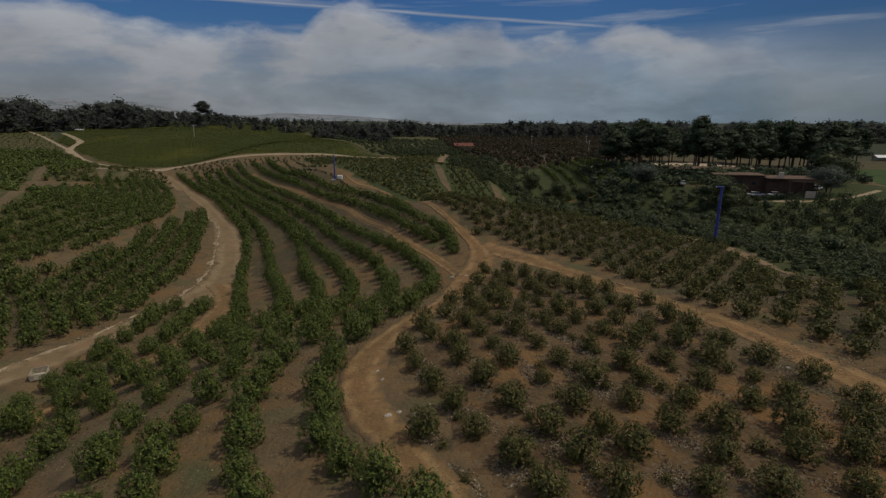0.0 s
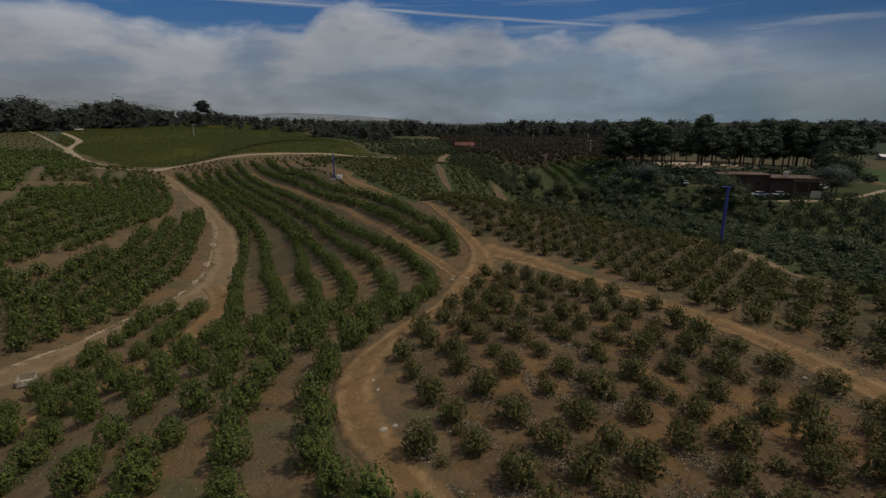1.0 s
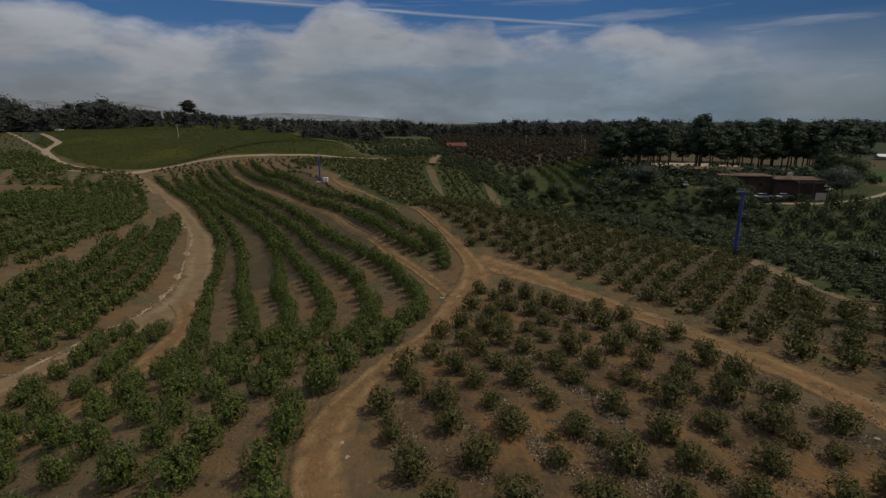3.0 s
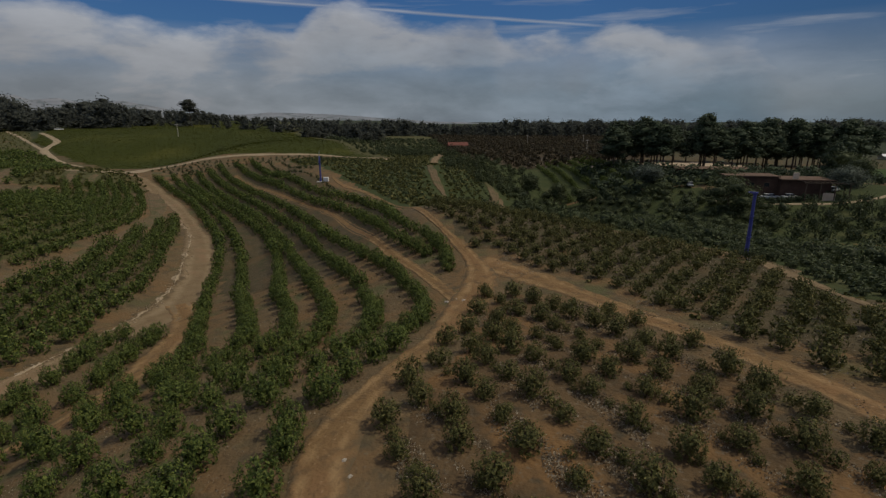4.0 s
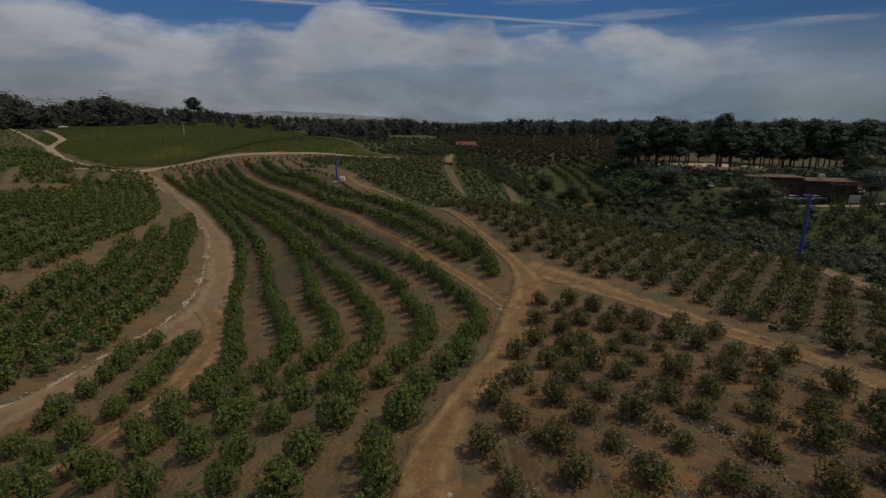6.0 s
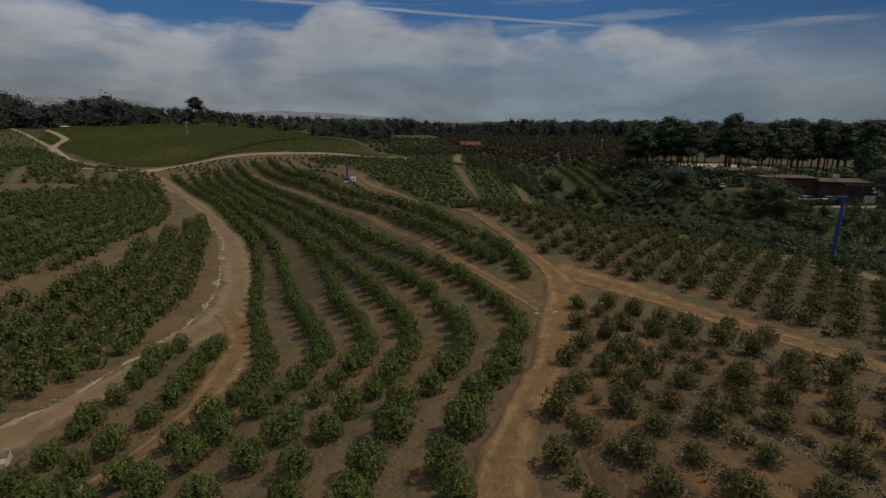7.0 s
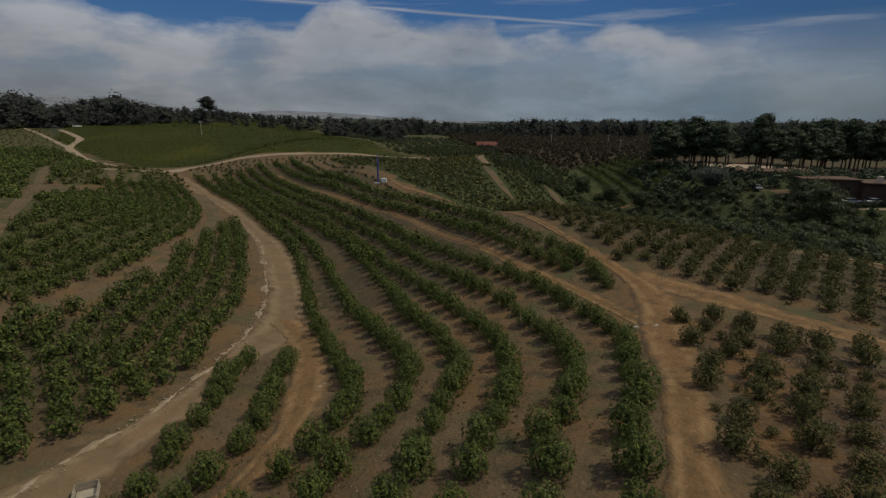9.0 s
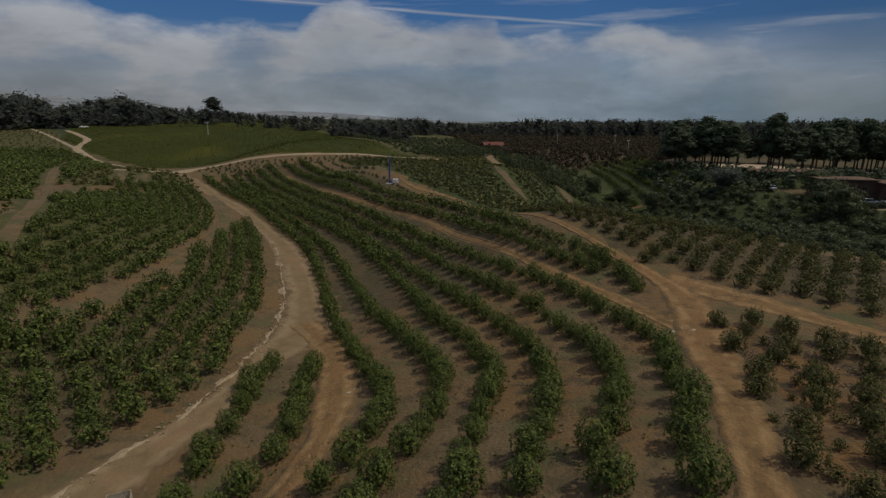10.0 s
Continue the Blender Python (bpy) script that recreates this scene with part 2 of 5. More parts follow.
WEEDS = material("weeds", [(0.25, (0.0299, 0.0414, 0.01495)), (0.55, (0.0483, 0.05865, 0.02185)), (0.85, (0.0828, 0.0851, 0.0368))], 0.3, 0.95, 9, [(0.07, (0.09775, 0.0897, 0.0414), 0.6, 0.8)], 0.8, 2.0)
LAWN = material("lawn", [(0.3, (0.034, 0.058, 0.018)), (0.7, (0.060, 0.088, 0.028))], 0.2, 0.95, 8, None, 0.3, 3.0)
SAND = material("sand", [(0.3, (0.34, 0.26, 0.18)), (0.7, (0.45, 0.35, 0.25))], 0.2, 0.95, 8, None, 0.2, 3.0)
BROWN = material("brown_floor", [(0.3, (0.042, 0.032, 0.019)), (0.7, (0.075, 0.055, 0.031))], 0.15, 0.95, 8, None, 0.3, 3.0)
LEAF_CROP = material("crop_leaf", [(0.2, (0.0276, 0.03348, 0.00216)), (0.55, (0.03795, 0.04428, 0.00288)), (0.85, (0.05175, 0.05508, 0.00432))], 0.1, 0.9, 3, None, by="island", thin=0.3)
LEAF_RUST = material("rust_leaf", [(0.2, (0.03, 0.025, 0.014)), (0.55, (0.055, 0.045, 0.022)), (0.85, (0.09, 0.065, 0.035))], 0.1, 0.6, 3, None, by="island", thin=0.3)
ROUGH = material("rough_weeds", [(0.25, (0.052, 0.053, 0.021)), (0.55, (0.086, 0.080, 0.033)), (0.85, (0.128, 0.108, 0.054))], 0.3, 0.95, 9, [(0.09, (0.135, 0.080, 0.042), 0.60, 0.76), (1.2, (0.045, 0.055, 0.018), 0.52, 0.68)], 0.8, 2.0)
GREY_SOIL = material("grey_soil", [(0.25, (0.0532, 0.0445, 0.0257)), (0.5, (0.0788, 0.0620, 0.0342)), (0.75, (0.1104, 0.0852, 0.0494))], 0.5, 0.95, 9, [(0.13, (0.1035, 0.0697, 0.0342), 0.5, 0.66), (2.4, (0.1331, 0.1113, 0.0779), 0.58, 0.74), (0.4, (0.0542, 0.0542, 0.0247), 0.54, 0.70)], 0.6, 3.0)
# far leaves, lightened and greyed to put distance haze into the colour
LEAF_WOOD = material("hazed_leaf", [(0.2, (0.084, 0.090, 0.076)), (0.55, (0.102, 0.109, 0.092)), (0.85, (0.122, 0.129, 0.108))], 0.02, 0.9, 3, None, by="island", thin=0.5)
BLOCK_SOIL = material("block_soil", [(0.25, (0.06696, 0.04558, 0.026)), (0.5, (0.1037, 0.06784, 0.03536)), (0.75, (0.1426, 0.09328, 0.04784))], 0.4, 0.95, 9, [(0.16, (0.172, 0.098, 0.0425), 0.48, 0.62), (2.4, (0.1458, 0.1187, 0.0832), 0.58, 0.74), (0.7, (0.06696, 0.053, 0.03328), 0.54, 0.70)], 0.6, 3.0)

# pale blue-grey is aerial haze painted into the hills' base colour
HILLS = material("hazed_hill", [(0.3, (0.17, 0.185, 0.205)), (0.7, (0.24, 0.25, 0.27))], 0.004, 0.95, 8, [(0.02, (0.13, 0.15, 0.16), 0.5, 0.62)])

# ---- lie of the land: heights along cross-sections ----
KX = np.array([-200, -130, -90, -62, -40, -20, 0, 20, 45, 80, 130, 200])
SECTIONS = {
    0: (14.6, 1.3, -4.7, -6.2, -4.2, -1.1, -0.4, 0.6, 1.6, 2.7, 3.3, 3),
    25: (15.3, 4.2, -2.7, -7.9, -10.6, -4.5, -1.7, -1.1, -0.2, 1.1, 0.2, -2),
    42: (15.3, 5.8, -0.5, -6.9, -10.9, -5.2, -2, -1.4, 0.3, -0.3, -2.3, -5),
    60: (14.4, 6.7, 2.2, -8.3, -10.3, -7.9, -4.3, -2.8, -2.1, -3.4, -5.5, -7.5),
    80: (12.5, 6.5, 1.4, -7, -12.1, -7.9, -3.3, -2.3, -3.5, -6.8, -9.4, -8.8),
    105: (9.2, 3.8, 1, -8.1, -11.6, -6.9, -0.2, -2.8, -6.3, -11.7, -13.4, -8.8),
    140: (4.7, -1.9, -5.6, -10.1, -7.8, -4.2, -6, -13.7, -14, -11.5, -6.5, -8.4),
    185: (0, -1.3, -7.5, -5, 0.4, -1.9, -0.2, -6.8, -18.9, -6.5, -4.5, -8),
    245: (-1, -4.9, 2.9, 1.3, -1.1, -1, -0.6, -0.9, -9.1, -4.1, -6, -6),
    330: (6.5, 4, 3.8, 2.5, -0.6, -2.3, -2.1, -4, -4.8, -4.9, -5, -5),
    500: (15, 6, 0, -2.5, -3, -3.3, -4, -4.5, -4.7, -5.1, -5, -4.5),
}
KY = np.array(sorted(SECTIONS), float)
HZ = np.array([SECTIONS[k] for k in sorted(SECTIONS)]).T


def weights(k, v):
    v = np.clip(np.asarray(v, float), k[0], k[-1])
    n, r = len(k), np.arange(len(v))
    i = np.clip(np.searchsorted(k, v, side="right") - 1, 0, n - 2)
    h = k[i + 1] - k[i]
    s = (v - k[i]) / h
    w = np.zeros((len(v), n))
    np.add.at(w, (r, i), 2 * s**3 - 3 * s**2 + 1)
    np.add.at(w, (r, i + 1), 3 * s**2 - 2 * s**3)
    for j, c in ((i, s**3 - 2 * s**2 + s), (i + 1, s**3 - s**2)):
        lo, hi = np.clip(j - 1, 0, n - 1), np.clip(j + 1, 0, n - 1)
        np.add.at(w, (r, hi), c * h / (k[hi] - k[lo]))
        np.add.at(w, (r, lo), -c * h / (k[hi] - k[lo]))
    return w


def heights(x, y):
    x, y = np.atleast_1d(np.asarray(x, float)), np.atleast_1d(np.asarray(y, float))
    low = ((weights(KX, x) @ HZ) * weights(KY, y)).sum(1)
    r, b = np.hypot(x, y), x / np.maximum(np.abs(y), 1.0)
    return low + np.clip((r - 900) / 1500, 0, 1) ** 2 * (2 * np.sin(b * 23) - 2)


def ground_at(x, y):
    return float(heights([x], [y])[0])


def mesh_object(name, verts, faces, mat, parent=None, smooth=False):
    me = bpy.data.meshes.new(name)
    me.from_pydata([tuple(v) for v in verts], [], [tuple(f) for f in faces])
    me.materials.append(mat)
    if smooth:
        me.polygons.foreach_set("use_smooth", [True] * len(me.polygons))
    me.update()
    ob = new(name, me)
    if parent:
        ob.parent = parent
    return ob


def part(name, bm, mat, parent=None, label=""):
    me = bpy.data.meshes.new(name)
    bm.to_mesh(me)
    bm.free()
    me.materials.append(mat)
    ob = new(name, me)
    if parent:
        ob.parent = parent
    return tagged(ob, label)


def spline(points, step):
    """Points every `step` metres along a smooth line through the given ones."""
    p = np.array(points, float)
    p = np.vstack([2 * p[0] - p[1], p, 2 * p[-1] - p[-2]])
    out = []
    for i in range(1, len(p) - 2):
        s = np.linspace(0, 1, 24, endpoint=False)[:, None]
        a, b, c, d = p[i - 1], p[i], p[i + 1], p[i + 2]
        out.append(0.5 * (2 * b + (c - a) * s + (2 * a - 5 * b + 4 * c - d) * s**2 + (3 * b - a - 3 * c + d) * s**3))
    out = np.vstack([*out, p[-2:-1]])
    run = np.r_[0, np.cumsum(np.hypot(*np.diff(out[:, :2], axis=0).T))]
    at = np.arange(0, run[-1], step)
    return np.stack([np.interp(at, run, out[:, k]) for k in range(out.shape[1])], 1)


# ---- ground ----
def axis(lo, hi, fine_lo, fine_hi, fine, grow=1.08):
    mid = list(np.arange(fine_lo, fine_hi + 0.01, fine))
    d, v, left = fine, fine_lo, []
    while v > lo:
        d *= grow
        v -= d
        left.append(v)
    d, v, right = fine, fine_hi, []
    while v < hi:
        d *= grow
        v += d
        right.append(v)
    return np.array(left[::-1] + mid + right)


def build_ground():
    gx, gy = axis(-3800, 3800, -110, 70, 1.0), axis(-900, 4500, 8, 150, 1.0)
    X, Y = np.meshgrid(gx, gy, indexing="ij")
    x, y = X.ravel(), Y.ravel()
    z = heights(x, y)
    rough = np.array([noise.noise((a * 0.5, b * 0.5, 0)) * 0.06 for a, b in zip(x, y)])
    z = z + rough * (np.hypot(x, y) < 260)
    nx, ny = len(gx), len(gy)
    idx = np.arange(nx * ny).reshape(nx, ny)
    f = np.stack([idx[:-1, :-1], idx[1:, :-1], idx[1:, 1:], idx[:-1, 1:]], -1).reshape(-1, 4)
    g = mesh_object("ground", np.stack([x, y, z], 1), f.tolist(), SOIL, smooth=True)
    tagged(g, "brown orchard soil on rolling hillside", "ground", kind="structure")


build_ground()


def far_hills():
    """Bare hills on the horizon, three ridges one behind the other, with haze in their colour."""
    bearing = [-1.7, -0.827, -0.795, -0.766, -0.711, -0.66, -0.627, -0.594, -0.563, -0.532, -0.479, -0.404, -0.35, -0.318, -0.253, -0.188, -0.08, 0.007, 0.138, 1.7]
    rise = [0.030, 0.0378, 0.0368, 0.030, 0.0330, 0.026, 0.0285, 0.0312, 0.0270, 0.0227, 0.0130, 0.0100, 0.0108, 0.0140, 0.0128, 0.0106, 0.002, -0.004, -0.012, -0.012]
    for q, (dist, k) in enumerate(((3000, 0.72), (3600, 0.9), (4200, 1.0))):
        b = np.linspace(-1.7, 1.7, 700)
        wave = np.array([noise.noise((t * 9, q * 3.7, 0)) + 0.5 * noise.noise((t * 31, q, 4)) for t in b])
        top = 16 + dist * (np.interp(b, bearing, rise) * k + 0.0012 * wave)
        V, F = [], []
        for deep, part_ in ((-260, 0.0), (-150, 0.45), (-60, 0.85), (0, 1.0), (200, 0.5)):
            V.append(np.stack([b / np.hypot(1, b) * (dist + deep), (dist + deep) / np.hypot(1, b), -30 + (top + 30) * part_], 1))
        n = len(b)
        for j in range(4):
            F += [(j * n + i, j * n + i + 1, (j + 1) * n + i + 1, (j + 1) * n + i) for i in range(n - 1)]
        tagged(mesh_object("backdrop_hills", np.vstack(V), F, HILLS, smooth=True), "bare hills on the horizon, coloured pale blue-grey for haze", "hills", kind="structure")


far_hills()


def ribbon(name, points, mat, label, lift=0.09, across=12, wobble=0.4):
    """A track laid on the ground. points: x, y, width."""
    p = spline(points, 0.8)
    d = np.gradient(p[:, :2], axis=0)
    d /= np.hypot(*d.T)[:, None]
    nrm = np.stack([d[:, 1], -d[:, 0]], 1)
    rng = np.random.default_rng(len(points))
    wl = 1 + wobble * np.array([noise.noise((i * 0.13, 1.7, rng.random() * 0.01)) + 0.5 * noise.noise((i * 0.5, 4.1, 0)) for i in range(len(p))])
    v, f = [], []
    for k in range(across + 1):
        s = k / across - 0.5
        q = p[:, :2] + nrm * (s * p[:, 2] * wl)[:, None]
        edge = abs(s) * 2
        v.append(np.stack([q[:, 0], q[:, 1], heights(q[:, 0], q[:, 1]) + lift - 0.16 * (edge > 0.95) - 0.05 * math.exp(-((edge - 0.5) / 0.18) ** 2)], 1))
    n = len(p)
    for k in range(across):
        for i in range(n - 1):
            f.append((k * n + i, (k + 1) * n + i, (k + 1) * n + i + 1, k * n + i + 1))
    ob = mesh_object(name, np.vstack(v), f, mat, smooth=True)
    at = ob.data.attributes.new("across", "FLOAT", "POINT")
    at.data.foreach_set("value", np.repeat(np.abs(np.linspace(-1, 1, across + 1)), n).astype(np.float32))
    return tagged(ob, label, "dirt track", kind="structure")


ribbon("road_main", [(4, 12, 3.2), (2, 16, 3.2), (-0.4, 21, 3.3), (-3.1, 25.8, 3.5), (-5.3, 30, 3.4), (-6.1, 34, 3.4), (-5.6, 38.5, 3.5), (-4.3, 42, 3.5), (-1.4, 48.5, 3.7), (1.2, 55, 4.0), (2.9, 61, 4.4), (4.9, 67, 4.8), (5.6, 73, 4.2), (4, 82, 2.3), (1, 91, 1.7), (-3, 104, 1.2), (-7.5, 124, 1.0), (-18, 146, 1.5), (-27, 159, 1.8), (-33, 170, 0.8)], TRACK, "rutted orange dirt road between orchard blocks", 0.13)
ribbon("road_cross", [(5.5, 76, 5), (10, 71.5, 5.5), (15, 64.5, 4.2), (18.7, 57.5, 3.5), (21.3, 51, 3.3), (22.8, 46, 3.2), (24.2, 41.5, 3.2), (25.7, 37, 3.2), (28, 30, 3.2), (31, 20, 3.2)], TRACK, "orange dirt road across the orchard", 0.08)
ribbon("road_terrace", [(3.5, 61, 2.4), (0.4, 69.4, 2.2), (-3.3, 77.7, 2.0), (-7, 85.4, 2.0), (-13.5, 101.7, 2.3), (-23, 124.8, 2.6), (-33.7, 142.5, 2.6), (-44.6, 156, 2.4), (-60.3, 177, 2.6), (-76, 202, 2)], TRACK, "bare dirt terrace track between rows", 0.07)
ribbon("road_west", [(-114, 199, 5), (-100, 187, 6), (-78.5, 160, 4.6), (-60, 133, 5), (-49, 112, 6.2), (-42.6, 96, 7.4), (-39.7, 84, 8), (-40.6, 74, 5.6), (-41.3, 66, 4), (-42, 60, 4), (-44.3, 54, 4.2), (-46.5, 49, 5), (-52, 40, 5)], PALE, "pale dirt road with a washed-out edge", 0.08)
ribbon("road_loop", [(-40, 85, 4), (-35.5, 78, 5), (-32.5, 70, 5), (-31, 63, 4.4), (-30.4, 56, 4), (-31.6, 49.5, 3.4), (-34.6, 44.5, 3), (-39, 40, 3)], TRACK, "dirt track curving round two rows of trees", 0.10)
ribbon("road_crest", [(-134, 192, 4), (-116, 201, 5), (-113, 214, 4), (-101, 226.5, 3.4), (-91, 228, 3.4), (-80, 230.5, 3.4), (-69, 234.5, 3.4), (-58, 240, 3.4), (-48, 245, 3.4), (-36, 246, 3.0), (-26, 239, 2.4), (-20, 228, 1.6)], LEDGE, "pale dirt road along the crest", 0.3)
ribbon("road_hill", [(-114, 199, 3), (-124, 204, 1.6), (-151, 232, 1.6), (-169, 244, 2.0), (-180, 253, 2.6), (-197.4, 270, 3.4), (-204.6, 284, 3.2), (-212, 300, 3.4), (-226, 316, 3), (-258, 350, 3)], LEDGE, "pale track winding up the hill", 0.35)
ribbon("road_hill_branch", [(-197.4, 270, 2.2), (-220, 292, 2.0), (-248, 320, 2.0), (-290, 362, 2)], LEDGE, "pale track forking over the hill", 0.36)
ribbon("road_block", [(-73, 64, 3), (-66.5, 72, 2.8), (-63.2, 80, 2.8), (-62, 88, 2.8), (-63.5, 102, 3), (-67, 120, 3.2), (-73, 140, 4), (-82, 158, 4), (-93, 176, 4)], RED, "reddish bare path between two orchard blocks", 0.1)
ribbon("road_upper", [(-81, 87, 2.4), (-86, 97, 2.4), (-93, 109, 2.2), (-122, 149, 2.4), (-131, 163, 2.6), (-153, 197, 3.0), (-178, 236, 3)], RED, "reddish bare path up the western slope", 0.15)
ribbon("road_gully", [(-128, 191, 1.5), (-122, 181, 3), (-118, 173, 3.2), (-115, 168, 1.2)], RED, "bare reddish strip among weeds", 0.2)
ribbon("road_gully_short", [(-119, 189, 1.5), (-115.5, 180, 2.6), (-113, 173, 2.6)], RED, "short bare reddish strip among weeds", 0.2)
ribbon("road_patch", [(-2.4, 188, 1.6), (-1.4, 178, 3.0), (0, 166, 2.8), (2.4, 153, 1.6)], RED, "bare reddish strip between green rows", 0.35)
ribbon("road_clearing", [(16.5, 186, 1.6), (18.6, 178, 3.4), (18.5, 171, 3.2), (16.5, 163, 1.4)], RED, "bare reddish clearing", 0.4)
ribbon("road_house", [(-1, 196, 3), (0, 230, 3.5), (5, 290, 4), (8, 335, 4)], PALE, "pale lane to the red-roofed house", 0.4)
ribbon("road_bank", [(36, 89, 0.9), (41, 85.5, 2.0), (43.6, 81, 2.2), (44.0, 76, 2.0), (43, 70.5, 2.6), (42.3, 62, 1.6), (40, 50, 1.1)], PALE, "eroded pale bank below the orchard", 0.16)
ribbon("road_valley", [(84, 162, 0.8), (92, 155.6, 1.2), (98, 152.4, 1.4), (104, 149.8, 1.4), (110, 147.4, 1.4), (117, 147.4, 1.6), (126, 150, 1.6), (136, 156, 1.6)], LEDGE, "pale path in front of the lodge", 0.3)
ribbon("road_drive", [(70, 240, 3), (82, 248, 4), (96, 243, 4), (110, 250, 3)], SAND, "pale drive beside the tall trees", 0.4)
ribbon("road_grove", [(86, 122, 1.2), (100, 119, 1.6), (118, 108, 2.0), (140, 100, 2)], TRACK, "pale strip under the grove", 0.25)


# ---- trees ----
def leaf_cloud(rng, n, radii, size, base=0.0, shell=0.45, aspect=0.5, lumps=9, up=0.3):
    """n folded leaves spread through a lumpy crown, as vertices and faces."""
    d = rng.normal(size=(n, 3))
    d /= np.linalg.norm(d, axis=1)[:, None]
    ld = rng.normal(size=(lumps, 3))
    ld /= np.linalg.norm(ld, axis=1)[:, None]
    bump_ = np.max(np.clip(d @ ld.T, 0, 1) ** 6, axis=1)
    r = (shell + (1 - shell) * rng.random(n) ** 0.5) * (0.66 + 0.42 * bump_)
    c = d * r[:, None] * np.array(radii)
    c[:, 2] += base + radii[2]
    nrm = d + rng.normal(size=(n, 3)) * 0.55 + np.array([0, 0, up])
    nrm /= np.linalg.norm(nrm, axis=1)[:, None]
    t = np.cross(nrm, rng.normal(size=(n, 3)))
    t /= np.linalg.norm(t, axis=1)[:, None]
    b = np.cross(nrm, t)
    s = size * (0.65 + 0.7 * rng.random(n))[:, None]
    tip, tail = c + t * s, c - t * s
    l, rr = c + b * s * aspect + nrm * s * 0.18, c - b * s * aspect + nrm * s * 0.18
    v = np.stack([tail, l, tip, rr], 1).reshape(-1, 3)
    i = np.arange(n)[:, None] * 4
    f = np.concatenate([i + [0, 1, 2], i + [0, 2, 3]], 1).reshape(-1, 3)
    return v, f


def blob(rng, radii, base, k=0.6, fine=2):
    """A rough dark core so that the crown is not see-through."""
    bm = bmesh.new()
    bmesh.ops.create_icosphere(bm, subdivisions=fine, radius=1.0)
    v = np.array([q.co[:] for q in bm.verts])
    f = np.array([[q.index for q in p.verts] for p in bm.faces])
    bm.free()
    v = v * (1 + 0.25 * rng.normal(size=(len(v), 1))) * np.array(radii) * k
    v[:, 2] += base + radii[2]
    return v, f


def crown(rng, n, radii, size, base, fine=2, **kw):
    a, fa = leaf_cloud(rng, n, radii, size, base, **kw)
    b, fb = blob(rng, radii, base, 0.46, fine)
    return np.vstack([a, b]), np.vstack([fa, fb + len(a)])


def tapered(points, radii, sides=6):
    v, f = [], []
    for (x, y, z), r in zip(points, radii):
        for k in range(sides):
            a = 2 * math.pi * k / sides
            v.append((x + r * math.cos(a), y + r * math.sin(a), z))
    for i in range(len(points) - 1):
        for k in range(sides):
            f.append((i * sides + k, i * sides + (k + 1) % sides, (i + 1) * sides + (k + 1) % sides, (i + 1) * sides + k))
    return v, f


RNG = np.random.default_rng(11)


def bush_crown(rng, n, radii, size, base, shoots=0, **kw):
    """A crown with a few upright shoots standing out of its top."""
    v, f = crown(rng, n, radii, size, base, **kw)
    for _ in range(shoots):
        a, r = rng.random() * 6.283, radii[0] * 0.75 * rng.random() ** 0.5
        w, g = leaf_cloud(rng, 12, (0.10, 0.10, rng.uniform(0.2, 0.36)), size, 0, shell=0.1, up=0.2)
        top = base + radii[2] * (1 + math.sqrt(max(0.0, 1 - (r / radii[0]) ** 2))) * 0.93
        w = w + np.array([r * math.cos(a), r * math.sin(a), top - 0.25])
        f = np.vstack([f, g + len(v)])
        v = np.vstack([v, w])
    return v, f


def shoot_crown(rng, shoots, leaves, radii, size, base, reach=0.42, lean=0.7, inner=0.2):
    """A bushy crown: leafy shoots that turn upwards round a heart of older leaves."""
    n = shoots * leaves
    d = rng.normal(size=(shoots, 3))
    d[:, 2] = np.abs(d[:, 2] + 0.25) * np.where(rng.random(shoots) < 0.24, -0.55, 1.0)
    d /= np.linalg.norm(d, axis=1)[:, None]
    side = np.cos(np.arctan2(d[:, 1], d[:, 0]) * 3 + rng.random() * 6.283) * 0.07
    tip = d * np.array(radii) * (0.88 + side + 0.15 * rng.random(shoots))[:, None]
    tip *= np.where((rng.random(shoots) < 0.12) & (d[:, 2] > 0.35), 1.17, 1.0)[:, None]
    way = d * (1 - lean) + np.array([0, 0, lean]) + rng.normal(size=(shoots, 3)) * 0.22
    way /= np.linalg.norm(way, axis=1)[:, None]
    u = rng.random((shoots, leaves, 1)) ** 0.8
    c = tip[:, None, :] - way[:, None, :] * u * reach + rng.normal(size=(shoots, leaves, 3)) * reach * 0.13
    c = c.reshape(n, 3) + np.array([0, 0, base + radii[2]])
    out = rng.normal(size=(n, 3))
    face = np.repeat(d, leaves, 0) + np.array([0, 0, 0.25]) + rng.normal(size=(n, 3)) * 0.38
    face /= np.linalg.norm(face, axis=1)[:, None]
    t = np.repeat(way, leaves, 0) * 0.5 + out / np.linalg.norm(out, axis=1)[:, None]
    t -= face * (t * face).sum(1)[:, None] * 0.8
    t /= np.linalg.norm(t, axis=1)[:, None]
    nrm = face
    b = np.cross(nrm, t)
    b /= np.linalg.norm(b, axis=1)[:, None]
    nrm = np.cross(t, b)
    s = size * (0.65 + 0.7 * rng.random(n))[:, None]
    v = np.stack([c - t * s, c + b * s * 0.40 + nrm * s * 0.15, c + t * s, c - b * s * 0.40 + nrm * s * 0.15], 1).reshape(-1, 3)
    i = np.arange(n)[:, None] * 4
    f = np.concatenate([i + [0, 1, 2], i + [0, 2, 3]], 1).reshape(-1, 3)
    heart = tuple(0.70 * q for q in radii)
    w, g = leaf_cloud(rng, int(n * inner), heart, size * 1.7, base + 0.30 * radii[2], shell=0.25, aspect=0.5)
    return np.vstack([v, w]), np.vstack([f, g + len(v)])


